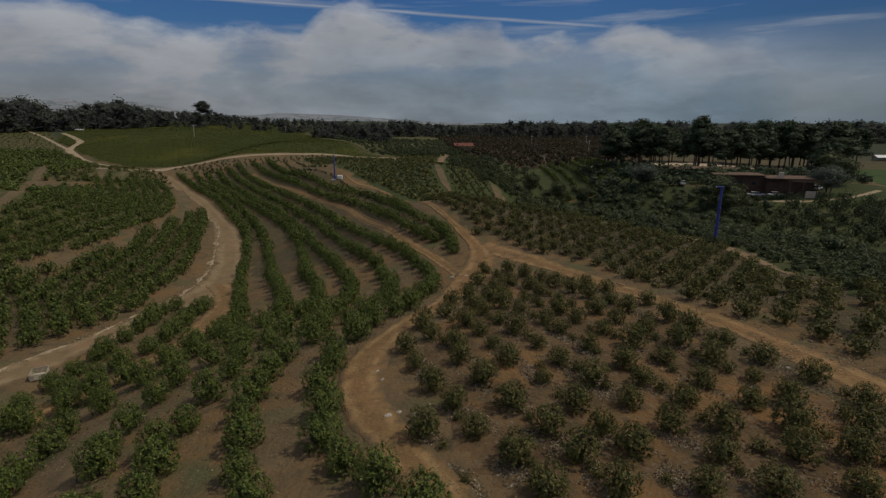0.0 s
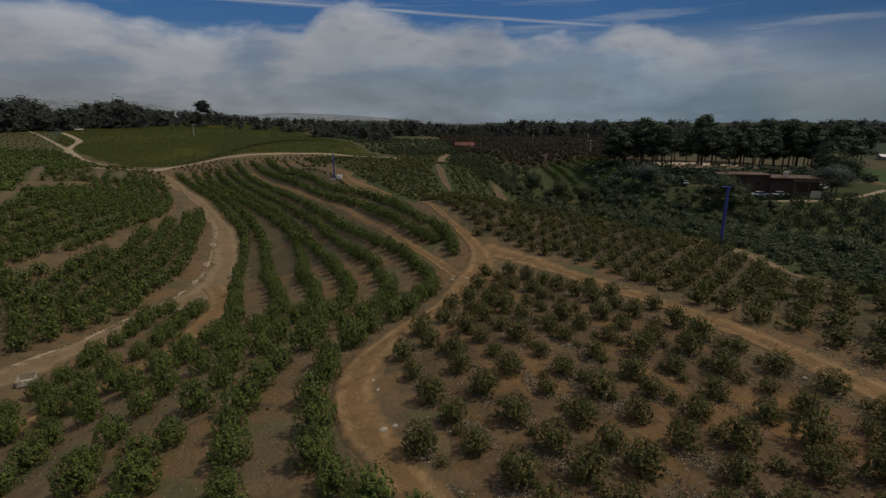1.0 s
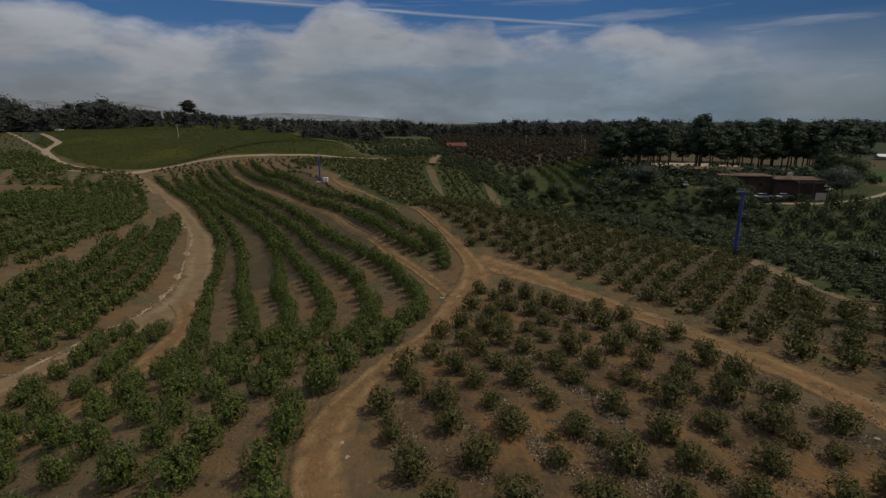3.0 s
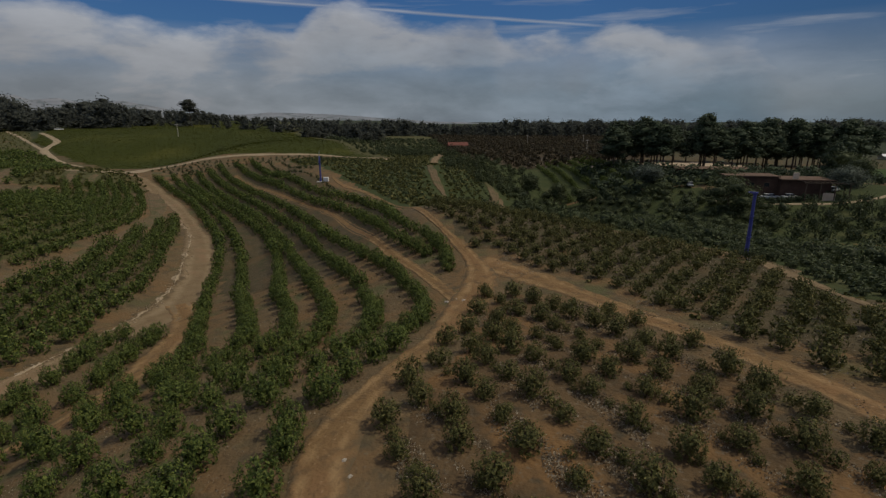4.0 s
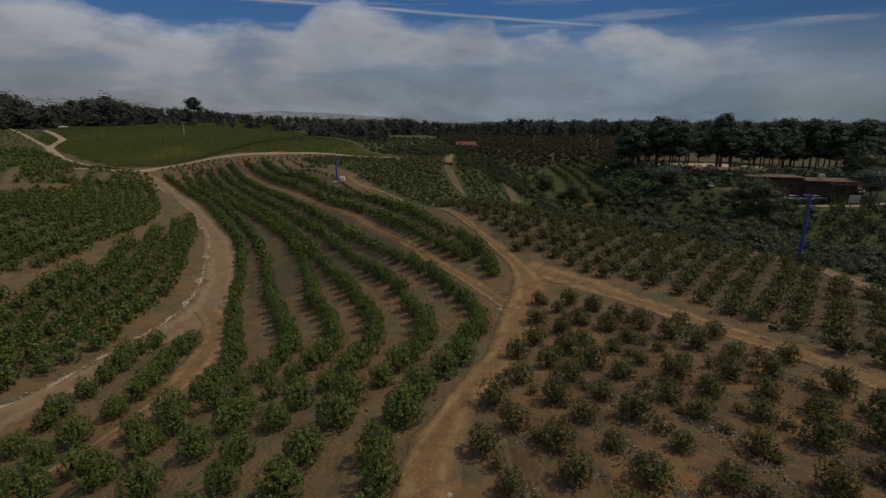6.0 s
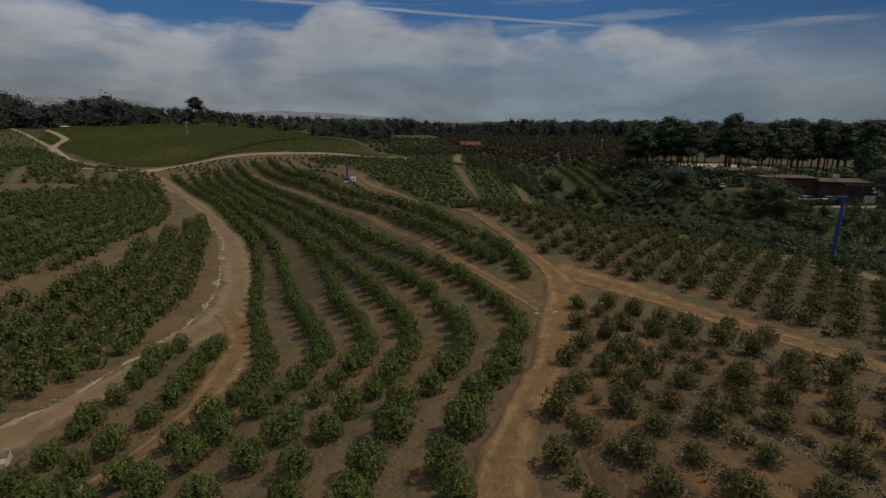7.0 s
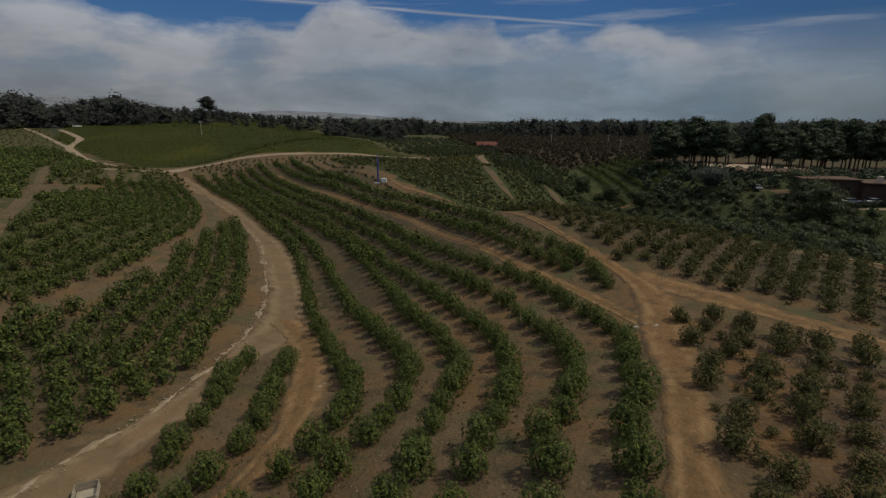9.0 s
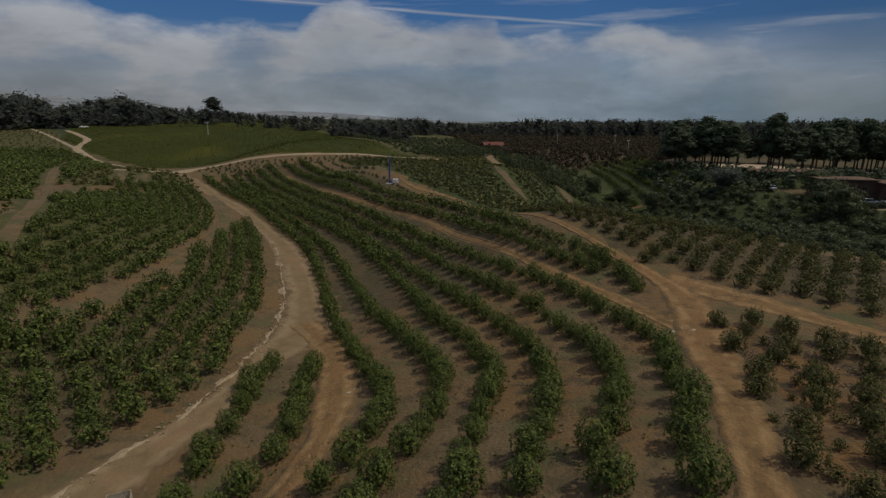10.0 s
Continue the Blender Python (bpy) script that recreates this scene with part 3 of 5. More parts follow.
NEAR = {
    "green": [shoot_crown(RNG, 180, 11, (1.09, 1.09, 1.20), 0.073, -0.42, 0.32) for q in range(6)],
    "dry": [shoot_crown(RNG, 145, 10, (1.01, 1.01, 1.02), 0.070, -0.34, 0.28, 0.45) for q in range(6)],
}
MID = {
    "green": [shoot_crown(RNG, 76, 8, (1.16, 1.16, 1.26), 0.114, -0.42, 0.32) for q in range(6)],
    "dry": [shoot_crown(RNG, 62, 7, (1.06, 1.06, 1.02), 0.106, -0.34, 0.28, 0.45) for q in range(6)],
}
BLOCK = [shoot_crown(np.random.default_rng(40 + q), 84, 7, (1.22, 1.22, 1.0), 0.106, -0.28, 0.24, 0.4, 0.3) for q in range(6)]
FAR = [shoot_crown(RNG, 44, 5, (1.18, 1.18, 1.24), 0.178, -0.42, 0.36) for q in range(6)]
DIM = [bush_crown(RNG, 60, (1.15, 1.15, 1.0), 0.31, -0.1, 0, fine=1, shell=0.66, up=0.5, aspect=0.5) for q in range(5)]
FINE = [leaf_cloud(RNG, 7, (1.1, 1.1, 0.22), 0.36, 0.0, shell=0.2, aspect=0.7) for q in range(4)]
LOW = [leaf_cloud(RNG, 14, (1.3, 1.3, 0.4), 0.5, 0.0, shell=0.2, aspect=0.7) for q in range(4)]


def lumpy(rng, lumps, spread, rise, size, n, leaf, first=0.35, fine=2, heart=0.46, taper=0.75):
    """A tall tree's crown: several leaf clouds stacked round the stem. Heights run from first to 1 of rise."""
    V, F, at = [], [], 0
    for k in range(lumps):
        u = first + (1 - first) * (k + 0.5 * rng.random()) / lumps
        r = spread * (1.15 - taper * abs(u - 0.62) / 0.6) * rng.uniform(0.7, 1.0)
        a = rng.random() * 6.283
        off = spread * rng.uniform(0.1, 0.65) * (1.2 - u)
        v, f = leaf_cloud(rng, n, (r * size, r * size, r * size * 0.95), leaf, 0, shell=0.35, aspect=0.55, lumps=6)
        c, g = blob(rng, (r * size, r * size, r * size * 0.95), 0, heart, fine)
        f, v = np.vstack([f, g + len(v)]), np.vstack([v, c])
        v = v + np.array([off * math.cos(a), off * math.sin(a), u * rise - r * size])
        V.append(v)
        F.append(f + at)
        at += len(v)
    return np.vstack(V), np.vstack(F)


# crowns of tall trees, one metre high in all
TALL = [lumpy(RNG, 26, 0.42, 0.98, 0.46, 90, 0.019, 0.20, 1) for q in range(5)]
WOOD = [lumpy(RNG, 8, 0.50, 0.86, 0.56, 36, 0.040, 0.06, 1, 0.38, 0.3) for q in range(7)]


def scatter(points, variants, rng, size=(0.85, 1.2)):
    """Joined vertices and faces of many plants standing at the points."""
    V, F, at = [], [], 0
    z = heights(points[:, 0], points[:, 1])
    for (x, y), h in zip(points, z):
        v, f = variants[rng.integers(len(variants))]
        a, s = rng.random() * 6.283, rng.uniform(*size)
        c, sn = math.cos(a) * s, math.sin(a) * s
        V.append(np.stack([v[:, 0] * c - v[:, 1] * sn + x, v[:, 0] * sn + v[:, 1] * c + y, v[:, 2] * s * rng.uniform(0.9, 1.15) + h], 1))
        F.append(f + at)
        at += len(v)
    return np.vstack(V), np.vstack(F)


def big_mesh(name, V, F, mat):
    me = bpy.data.meshes.new(name)
    me.vertices.add(len(V))
    me.vertices.foreach_set("co", V.astype(np.float32).ravel())
    me.loops.add(len(F) * 3)
    me.loops.foreach_set("vertex_index", F.astype(np.int32).ravel())
    me.polygons.add(len(F))
    me.polygons.foreach_set("loop_start", np.arange(0, len(F) * 3, 3, dtype=np.int32))
    me.update(calc_edges=True)
    me.materials.append(mat)
    return new(name, me)

# ---- field covers ----
def inside(p, poly):
    x, y = p[:, 0], p[:, 1]
    hit = np.zeros(len(p), bool)
    for (x0, y0), (x1, y1) in zip(poly, poly[1:] + poly[:1]):
        hit ^= ((y0 > y) != (y1 > y)) & (x < (x1 - x0) * (y - y0) / (y1 - y0 + 1e-12) + x0)
    return hit


def drape(name, poly, mat, label, cell=2.0, lift=0.10, category="field"):
    """A cover laid over the ground inside an outline, with a ragged edge."""
    p = np.array(poly, float)
    gx, gy = np.arange(p[:, 0].min() - 4, p[:, 0].max() + 4, cell), np.arange(p[:, 1].min() - 4, p[:, 1].max() + 4, cell)
    X, Y = np.meshgrid(gx, gy, indexing="ij")
    q = np.stack([X.ravel(), Y.ravel()], 1)
    wob = np.array([[noise.noise((a * 0.12, b * 0.12, 3)), noise.noise((a * 0.12, b * 0.12, 8))] for a, b in q]) * 2.5
    hit = inside(q + wob, poly)
    z = heights(q[:, 0], q[:, 1]) + np.where(hit, lift, -0.3)
    idx = np.arange(len(q)).reshape(X.shape)
    f = np.stack([idx[:-1, :-1], idx[1:, :-1], idx[1:, 1:], idx[:-1, 1:]], -1).reshape(-1, 4)
    f = f[hit[f].any(1)]
    used = np.unique(f)
    back = np.zeros(len(q), int)
    back[used] = np.arange(len(used))
    ob = mesh_object(name, np.stack([q[:, 0], q[:, 1], z], 1)[used], back[f].tolist(), mat, smooth=True)
    return tagged(ob, label, category, kind="structure")


drape("field_green", [(-120, 234), (-101, 232), (-78, 235), (-54, 246), (-30, 250), (-60, 330), (-150, 520), (-430, 640), (-230, 305), (-185, 262), (-142, 233)], CROP, "green crop field on the hill", 4, 0.25)
drape("field_valley", [(46, 76), (42, 58), (40, 45), (60, 20), (170, 60), (240, 150), (140, 150), (100, 156), (84, 180), (62, 200), (30, 214), (20, 190), (24, 165), (8, 152), (6, 130), (14, 117), (26, 104), (40, 88)], WEEDS, "weedy green valley floor", 2.5, 0.15)
drape("field_shrub", [(60, 198), (62, 238), (84, 240), (92, 214), (130, 206), (170, 216), (150, 178), (120, 170), (92, 176), (84, 180)], WEEDS, "weedy ground behind the lodge", 3, 0.2)
drape("field_court", [(88, 151), (100, 160), (138, 174), (152, 162), (130, 147), (104, 150)], WEEDS, "trodden weedy yard round the lodge", 2.5, 0.2)
drape("field_lawn", [(148, 170), (240, 160), (290, 240), (190, 238), (168, 205)], LAWN, "mown green lawn by the tall trees", 3, 0.2)
drape("field_riding", [(92, 216), (128, 214), (140, 222), (152, 250), (134, 274), (106, 260)], SAND, "pale sand riding ground", 3, 0.3)
drape("field_east", [(14, 226), (52, 262), (80, 250), (150, 330), (250, 660), (-20, 660), (6, 330), (4, 260)], BROWN, "brown far orchard floor", 4, 0.2)
drape("field_crest", [(-32, 174), (-21, 152), (-10, 129), (-5, 112), (4, 106), (14, 110), (14, 150), (30, 190), (34, 214), (16, 228), (10, 262), (12, 330), (-40, 330), (-28, 262), (-24, 246), (-12, 237), (-50, 236), (-62, 224), (-50, 198)], WEEDS, "olive weeds under the crest orchard", 1.5, 0.10)

drape("field_rough", [(-196, 262), (-178, 246), (-150, 228), (-124, 203), (-113, 199), (-103, 188), (-95, 176), (-104, 166), (-114, 168), (-122, 158), (-136, 172), (-154, 197), (-178, 234)], ROUGH, "brownish olive weeds on the hill shoulder", 2, 0.1)
drape("field_west", [(-136, 188), (-132, 172), (-121, 143), (-93, 94), (-120, 78), (-222, 180), (-350, 290), (-345, 430), (-262, 348), (-205, 276), (-182, 255), (-156, 226)], ROUGH, "olive weedy ground on the western hill", 3, 0.08)
drape("field_slope", [(-72, 66), (-67, 78), (-66, 90), (-68, 104), (-71, 122), (-79, 146), (-93, 168), (-112, 165), (-118, 142), (-86, 92), (-90, 70)], ROUGH, "olive weeds under the western block", 2, 0.07)

drape("field_rows", [(-96, 190), (-70, 156), (-52, 126), (-42, 102), (-34, 86), (-24, 82), (-10, 92), (-6, 110), (-12, 128), (-28, 156), (-52, 192), (-72, 216), (-86, 212)], GREY_SOIL, "grey weedy soil under the hillside rows", 1.5, 0.04)
drape("field_dry", [(5, 17), (1.8, 21), (-0.2, 25), (-1.6, 29), (-2.4, 35), (-1.6, 40), (1.2, 45.5), (4.8, 55), (7.4, 64.5), (9.5, 64), (13.4, 58), (16.8, 51), (18.8, 44), (20.4, 39), (21.8, 35), (23.7, 30), (26, 23), (28, 14), (14, 10)], BLOCK_SOIL, "grey-brown littered soil of the young block", 1.0, 0.04)
drape("field_low", [(-47.5, 66), (-48.5, 76), (-49.5, 84), (-50.5, 93), (-55.5, 108), (-69, 140), (-65, 122), (-61.5, 102), (-59.5, 88), (-61, 78.5), (-64, 72), (-74, 58), (-88, 34), (-62, 38), (-52.5, 53), (-48.5, 60)], GREY_SOIL, "grey weedy soil of the western block", 1.5, 0.04)
drape("field_block", [(6, 82), (13.2, 74.5), (18, 67.5), (22, 60), (25, 53), (27.3, 46), (29, 40), (32, 32), (37, 18), (60, 22), (43, 50), (44, 68), (40, 80), (26, 101), (12, 116), (-5, 119), (-2, 104), (2, 93)], GREY_SOIL, "grey-brown littered soil of the upper block", 1.5, 0.04)
drape("field_scrub", [(-48, 256), (-12, 242), (5, 262), (6, 330), (0, 650), (-230, 650), (-80, 332)], ROUGH, "olive scrubland beside the crop field", 4, 0.22)
drape("field_terrace", [(30, 207), (92, 196), (88, 240), (86, 282), (56, 282), (38, 254), (16, 234), (16, 224)], WEEDS, "dark weedy terraces of the far slope", 2.5, 0.14)
drape("field_grove", [(82, 128), (92, 112), (116, 96), (170, 112), (138, 147), (104, 149)], WEEDS, "grey-olive grass under the grove", 2.5, 0.24)

# ---- orchard: the lines that the trees stand on ----
ROWS_MID = []
ROWS_MID.append([(-102, 196), (-83, 173), (-63.4, 145.5), (-49, 121), (-42.6, 105.6), (-37.6, 90), (-32.2, 75.5), (-27.8, 65), (-25.9, 59.5), (-25.9, 56), (-26.8, 52.2), (-28.4, 49.5), (-30, 46), (-32.5, 43), (-36.3, 39.5), (-38, 36.5), (-37.6, 33), (-36, 29)])
ROWS_MID.append([(-97, 198), (-78, 172), (-59, 145), (-45.5, 121.5), (-36.3, 101.5), (-29.8, 83.7), (-24.3, 71), (-21.1, 62), (-21.3, 57), (-22.5, 53.2), (-23.6, 50), (-25.4, 46), (-27.4, 42), (-29.4, 37.5), (-30, 33.5), (-28.1, 28.4), (-26.6, 24.8), (-24.6, 21.4)])
ROWS_MID.append([(-93, 199), (-74, 171), (-55, 146), (-41.5, 126), (-33.5, 111.5), (-26.7, 92.8), (-21.8, 77), (-17.8, 67.6), (-16.3, 61), (-17.1, 55.5), (-18.4, 50.6), (-19.8, 47), (-20.6, 43.5), (-21.8, 39.3), (-22.6, 35), (-22.4, 29.8), (-21.2, 25.6), (-19.6, 22.9), (-17.8, 20), (-15.6, 17)])
ROWS_MID.append([(-90, 203), (-69, 170), (-49, 142), (-36, 121), (-28, 103), (-21.4, 88), (-16.3, 76), (-13.7, 69.2), (-12, 64), (-11.8, 59), (-12.7, 53.6), (-14.4, 49), (-16.1, 45.6), (-17, 42.5), (-17.4, 37.2), (-17.5, 31.6), (-17.3, 28), (-16.3, 24), (-15.3, 21.9), (-14, 19.2), (-12.2, 16.4)])
ROWS_MID.append([(-88, 208), (-64, 170), (-43, 140), (-30, 118), (-22, 100), (-14.6, 83.3), (-10.5, 75), (-8.5, 68.2), (-6.8, 63.2), (-6.5, 58), (-8.3, 51.8), (-10.4, 47.6), (-12, 44.3), (-12.9, 40.5), (-13.5, 35.5), (-13.5, 31.6), (-12.5, 27.7), (-10.3, 22.3), (-8.9, 19.4), (-6.6, 16.6)])
ROWS_MID.append([(-86, 213), (-60, 171), (-38, 140), (-25, 116), (-18, 101), (-11.7, 87.5), (-8.1, 80.7), (-5.2, 74.8), (-3.4, 69.4), (-1.8, 65), (-1.4, 60), (-4.4, 50.5), (-7, 44), (-8.4, 38.5), (-8.6, 34), (-8.4, 30.5), (-7.7, 27.6), (-5.7, 24), (-2.8, 20.8), (-1.0, 18.4), (0.4, 15.6)])
ROWS_MID.append([(-80, 215), (-48, 165), (-28, 137), (-18.4, 122), (-12.6, 107), (-7.8, 93), (-3.1, 84), (-1.1, 80)])
ROWS_MID.append([(-75, 218), (-42, 164), (-22, 139), (-13.3, 124), (-8.1, 104), (-4.5, 93), (-0.9, 86.6), (0.9, 80.5), (1.8, 73)])
ROWS_MID.append([(-39.6, 69.9), (-39.7, 66.5), (-39.4, 62.6), (-38.9, 57.6), (-39.2, 53.8), (-39.8, 49.5), (-40.3, 45), (-39.3, 40.5), (-38, 37)])
ROWS_MID.append([(-34.3, 69), (-34.3, 64.5), (-33.8, 58.8), (-33.6, 53.7), (-34.6, 50), (-35.8, 46), (-37.8, 43)])
rng = np.random.default_rng(5)


def along(rows, step, jitter):
    out = []
    for row_ in rows:
        p = spline(row_, 0.2)[:, :2]
        run, at, next_at = np.arange(len(p)) * 0.2, [], 0.0
        for q, s in zip(p, run):
            if s >= next_at:
                at.append(q + rng.normal(size=2) * (jitter if q[1] > 54 else jitter * 1.8))
                next_at = s + step * (1.28 if q[1] > 54 else 1.56) * rng.uniform(0.9, 1.1)
        out.append(np.array(at))
    return np.vstack(out)


def lattice(poly, a, b, start, jitter):
    p, a, b = np.array(poly, float), np.array(a), np.array(b)
    m = np.linalg.inv(np.array([a, b], float).T)
    q = (p - start) @ m.T
    i, j = np.meshgrid(np.arange(math.floor(q[:, 0].min()), q[:, 0].max() + 1), np.arange(math.floor(q[:, 1].min()), q[:, 1].max() + 1))
    g = i.ravel()[:, None] * a + j.ravel()[:, None] * b + np.array(start)
    g = g + rng.normal(size=g.shape) * jitter
    return g[inside(g, poly)]


def beside(base, offsets, step, poly, jitter=0.25):
    """Staggered rows at the given distances to the left of a line, inside an outline."""
    c = spline(base, 0.5)[:, :2]
    d = np.gradient(c, axis=0)
    d /= np.hypot(*d.T)[:, None]
    out = []
    for k, o in enumerate(offsets):
        q = c + np.stack([-d[:, 1], d[:, 0]], 1) * o
        run = np.r_[0, np.cumsum(np.hypot(*np.diff(q, axis=0).T))]
        at = np.arange(step * 0.5 * (k % 2), run[-1], step)
        out.append(np.stack([np.interp(at, run, q[:, 0]), np.interp(at, run, q[:, 1])], 1))
    out = np.vstack(out)
    out = out + rng.normal(size=out.shape) * jitter
    return out[inside(out, poly)]


def off_tracks(p, lines, margin):
    """Leaves out the points that lie on a track."""
    keep = np.ones(len(p), bool)
    for ln in lines:
        c = spline(ln, 1.0)[:, :2]
        keep &= np.hypot(p[:, None, 0] - c[None, :, 0], p[:, None, 1] - c[None, :, 1]).min(1) > margin
    return p[keep]


UPPER = [[(-81, 87), (-86, 97), (-93, 109), (-122, 149), (-131, 163), (-153, 197), (-178, 236)]]


green = along(ROWS_MID, 1.95, 0.16)
dry = lattice([(5.5, 14), (2.3, 19.5), (0.0, 23), (-2.0, 27), (-3.4, 31), (-4.2, 36), (-3.9, 40), (-1.0, 45.5), (2.6, 55), (5.9, 66), (9.5, 66.2), (14.6, 60), (18.5, 52.5), (20.9, 45.5), (22.4, 40.5), (23.9, 36.5), (25.9, 31.5), (28.3, 25), (30, 12)], (2.283, 2.712), (-1.288, 2.814), (-0.558, 0.730), 0.24)
dry_far = lattice([(5.8, 82), (11.4, 74), (16.2, 66.8), (20.2, 59.6), (23.0, 52.5), (25.0, 45.5), (26.6, 39.5), (29.4, 31.5), (33, 18), (60, 22), (43, 50), (44, 68), (40, 80), (26, 101), (12, 116), (-5.0, 119), (-1.6, 104), (2.4, 93)], (2.283, 2.712), (-1.288, 2.814), (0.06, 1.57), 0.26)
BANK = [[(36, 89), (41, 85.5), (43.6, 81), (44, 76), (43, 70.5), (42.3, 62), (40, 50)]]
dry_far = off_tracks(dry_far, BANK, 1.7)
EDGE = [(-56, 40), (-50.6, 52), (-48.9, 55.1), (-47.4, 58.3), (-46.4, 62), (-45.4, 66), (-45.2, 70), (-46.6, 76), (-47.6, 84), (-48.6, 92), (-53.5, 107), (-60, 124), (-69, 143)]
west_low = beside(EDGE, np.arange(0.5, 30, 3.0), 3.35, [(-44, 66), (-46, 76), (-47, 84), (-48, 93), (-53, 108), (-69, 145), (-66, 122), (-62.5, 102), (-60.5, 88), (-62, 78.5), (-64, 73), (-72, 60), (-90, 30), (-58, 34), (-49.5, 52), (-46, 60)], 0.16)
PATH_EDGE = [(-82, 56), (-70, 70), (-67, 74), (-66, 80), (-65, 88), (-66.5, 102), (-70, 121), (-78, 144), (-92, 168), (-104, 184)]
west_high = beside(PATH_EDGE, np.arange(0.6, 62, 3.0), 3.0, [(-70, 68), (-66, 77), (-64.5, 88), (-66, 102), (-69, 120), (-77, 144), (-91, 168), (-102, 186), (-122, 193), (-128, 176), (-112, 160), (-116, 140), (-84, 92), (-88, 70)])
west_high = off_tracks(west_high, UPPER, 2.4)
west_far = lattice([(-134, 186), (-130, 172), (-118, 143), (-84, 88), (-100, 70), (-220, 180), (-235, 270), (-205, 268), (-180, 250), (-150, 222)], (1.6, 3.0), (3.2, -1.4), (-140, 170), 0.4)
west_far = off_tracks(west_far, UPPER, 2.2)
crest_base = [(4.5, 80), (0.5, 95), (-2.5, 106), (-6, 125), (-16, 147), (-29, 170), (-48, 197), (-62, 224)]
crest = np.vstack([
    beside(crest_base, np.arange(-30, -2, 4.6), 2.3, [(-7, 118), (2, 120), (3, 148), (-5, 152), (-5, 184), (-8, 232), (-30, 240), (-54, 236), (-60, 226), (-52, 205), (-28, 174)], 0.3),
    beside(crest_base, [3.5, 8.0, 12.5], 2.2, [(-10, 125), (-30, 160), (-60, 215), (-70, 222), (-100, 222), (-104, 210), (-80, 214), (-30, 150), (-14, 126)], 0.3),
    beside([(2.2, 182), (5.8, 166), (9, 156)], [0.8, 4.3, 7.8, 11.3], 1.7, [(-5, 140), (-5, 200), (40, 200), (40, 140)], 0.15),
])
top_rows = beside([(-112, 208), (-108, 219), (-97, 224), (-78, 225.5), (-55, 236.5), (-30, 240)], [-3.2, -6.8, -10.4, -14, -17.6, -21.2], 2.4, [(-118, 200), (-118, 240), (0, 260), (0, 228), (-56, 222), (-70, 216), (-84, 212), (-92, 203), (-103, 200)], 0.4)

small = lattice([(5.5, 14), (2.3, 19.5), (0.0, 23), (-2.0, 27), (-3.4, 31), (-4.2, 36), (-3.9, 40), (-1.0, 45.5), (2.6, 55), (5.9, 66), (9.5, 66.2), (14.6, 60), (18.5, 52.5), (20.9, 45.5), (22.4, 40.5), (23.9, 36.5), (25.9, 31.5), (28.3, 25), (30, 12)], (2.283, 2.712), (-1.288, 2.814), (-1.20, 2.14), 0.40)
small = small[rng.random(len(small)) < 0.9]
everything = np.vstack([np.c_[green, np.zeros(len(green))], np.c_[dry, np.ones(len(dry))]])
order = np.argsort(np.hypot(everything[:, 0] + 8, (everything[:, 1] - 22) * 0.8))
close, rest = everything[order[:300]], everything[order[300:]]


def add_orchard_trees():
    """Single trees nearest to the flight: trunk and crown each."""
    stock = {}
    for kind_, leaf, label in (("green", LEAF, "dense bushy green young orchard tree in a hillside row"), ("dry", LEAF_DRY, "sparse olive-green young orchard tree on bare littered soil")):
        stock[kind_] = []
        for v, f in NEAR[kind_]:
            tree = new("orchard_tree")
            tagged(tree, label, "tree", "trees of the orchard")
            r = np.random.default_rng(len(stock[kind_]))
            tv, tf = tapered([(0, 0, -0.25), (0.02, 0.01, 0.35), (0.05 * r.normal(), 0.04, 0.9), (0.1 * r.normal(), 0.1 * r.normal(), 1.4)], [0.075, 0.06, 0.045, 0.02])
            mesh_object("trunk", tv, tf, BARK, tree)
            big = big_mesh("crown", v, f, leaf)
            big.parent = tree
            stock[kind_].append(tree)
    used = set()
    r = np.random.default_rng(3)
    for x, y, k in close:
        kind_ = "dry" if k else "green"
        q = r.integers(6)
        s = r.uniform(0.85, 1.16) * (r.uniform(0.55, 0.8) if r.random() < 0.07 else 1) * (1.0 if k else 1.10 if y < 54 else 1.08)
        m = pose(x, y, ground_at(x, y), r.normal() * 3, r.normal() * 3, r.random() * 360) @ Matrix.Diagonal((s, s, s * r.uniform(0.94, 1.16), 1))
        if (kind_, q) in used:
            copy_thing(stock[kind_][q], m @ Matrix.Diagonal((*[1 / c for c in stock[kind_][q].scale], 1)))
        else:
            used.add((kind_, q))
            stock[kind_][q].matrix_basis = m


add_orchard_trees()


def plant(name, points, variants, mat, label, size=(0.85, 1.2), category="orchard"):
    V, F = scatter(points, variants, rng, size)
    return tagged(big_mesh(name, V, F, mat), label, category, kind="stuff")


far_off = rest[:, 1] > 105
plant("orchard_rows", rest[(rest[:, 2] == 0) & ~far_off][:, :2], MID["green"], LEAF, "rows of dense green young orchard trees", (0.80, 1.10))
plant("orchard_rows_far", np.vstack([rest[(rest[:, 2] == 0) & far_off][:, :2]]), FAR, LEAF, "far rows of green orchard trees", (1.02, 1.27))
plant("orchard_blocks", np.vstack([rest[rest[:, 2] == 1][:, :2], dry_far]), BLOCK, LEAF_DRY, "sparse olive orchard trees on bare soil", (0.84, 1.06))
under = lattice([(7.5, 81), (12.6, 74.5), (17, 67.5), (21, 60), (24, 53), (26.3, 46), (28, 40), (31, 32), (36, 18), (60, 22), (43, 50), (44, 68), (40, 80), (26, 101), (12, 116), (2, 118), (0, 104), (3.5, 93)], (1.6, 0.3), (-0.3, 1.5), (12, 72), 0.5)
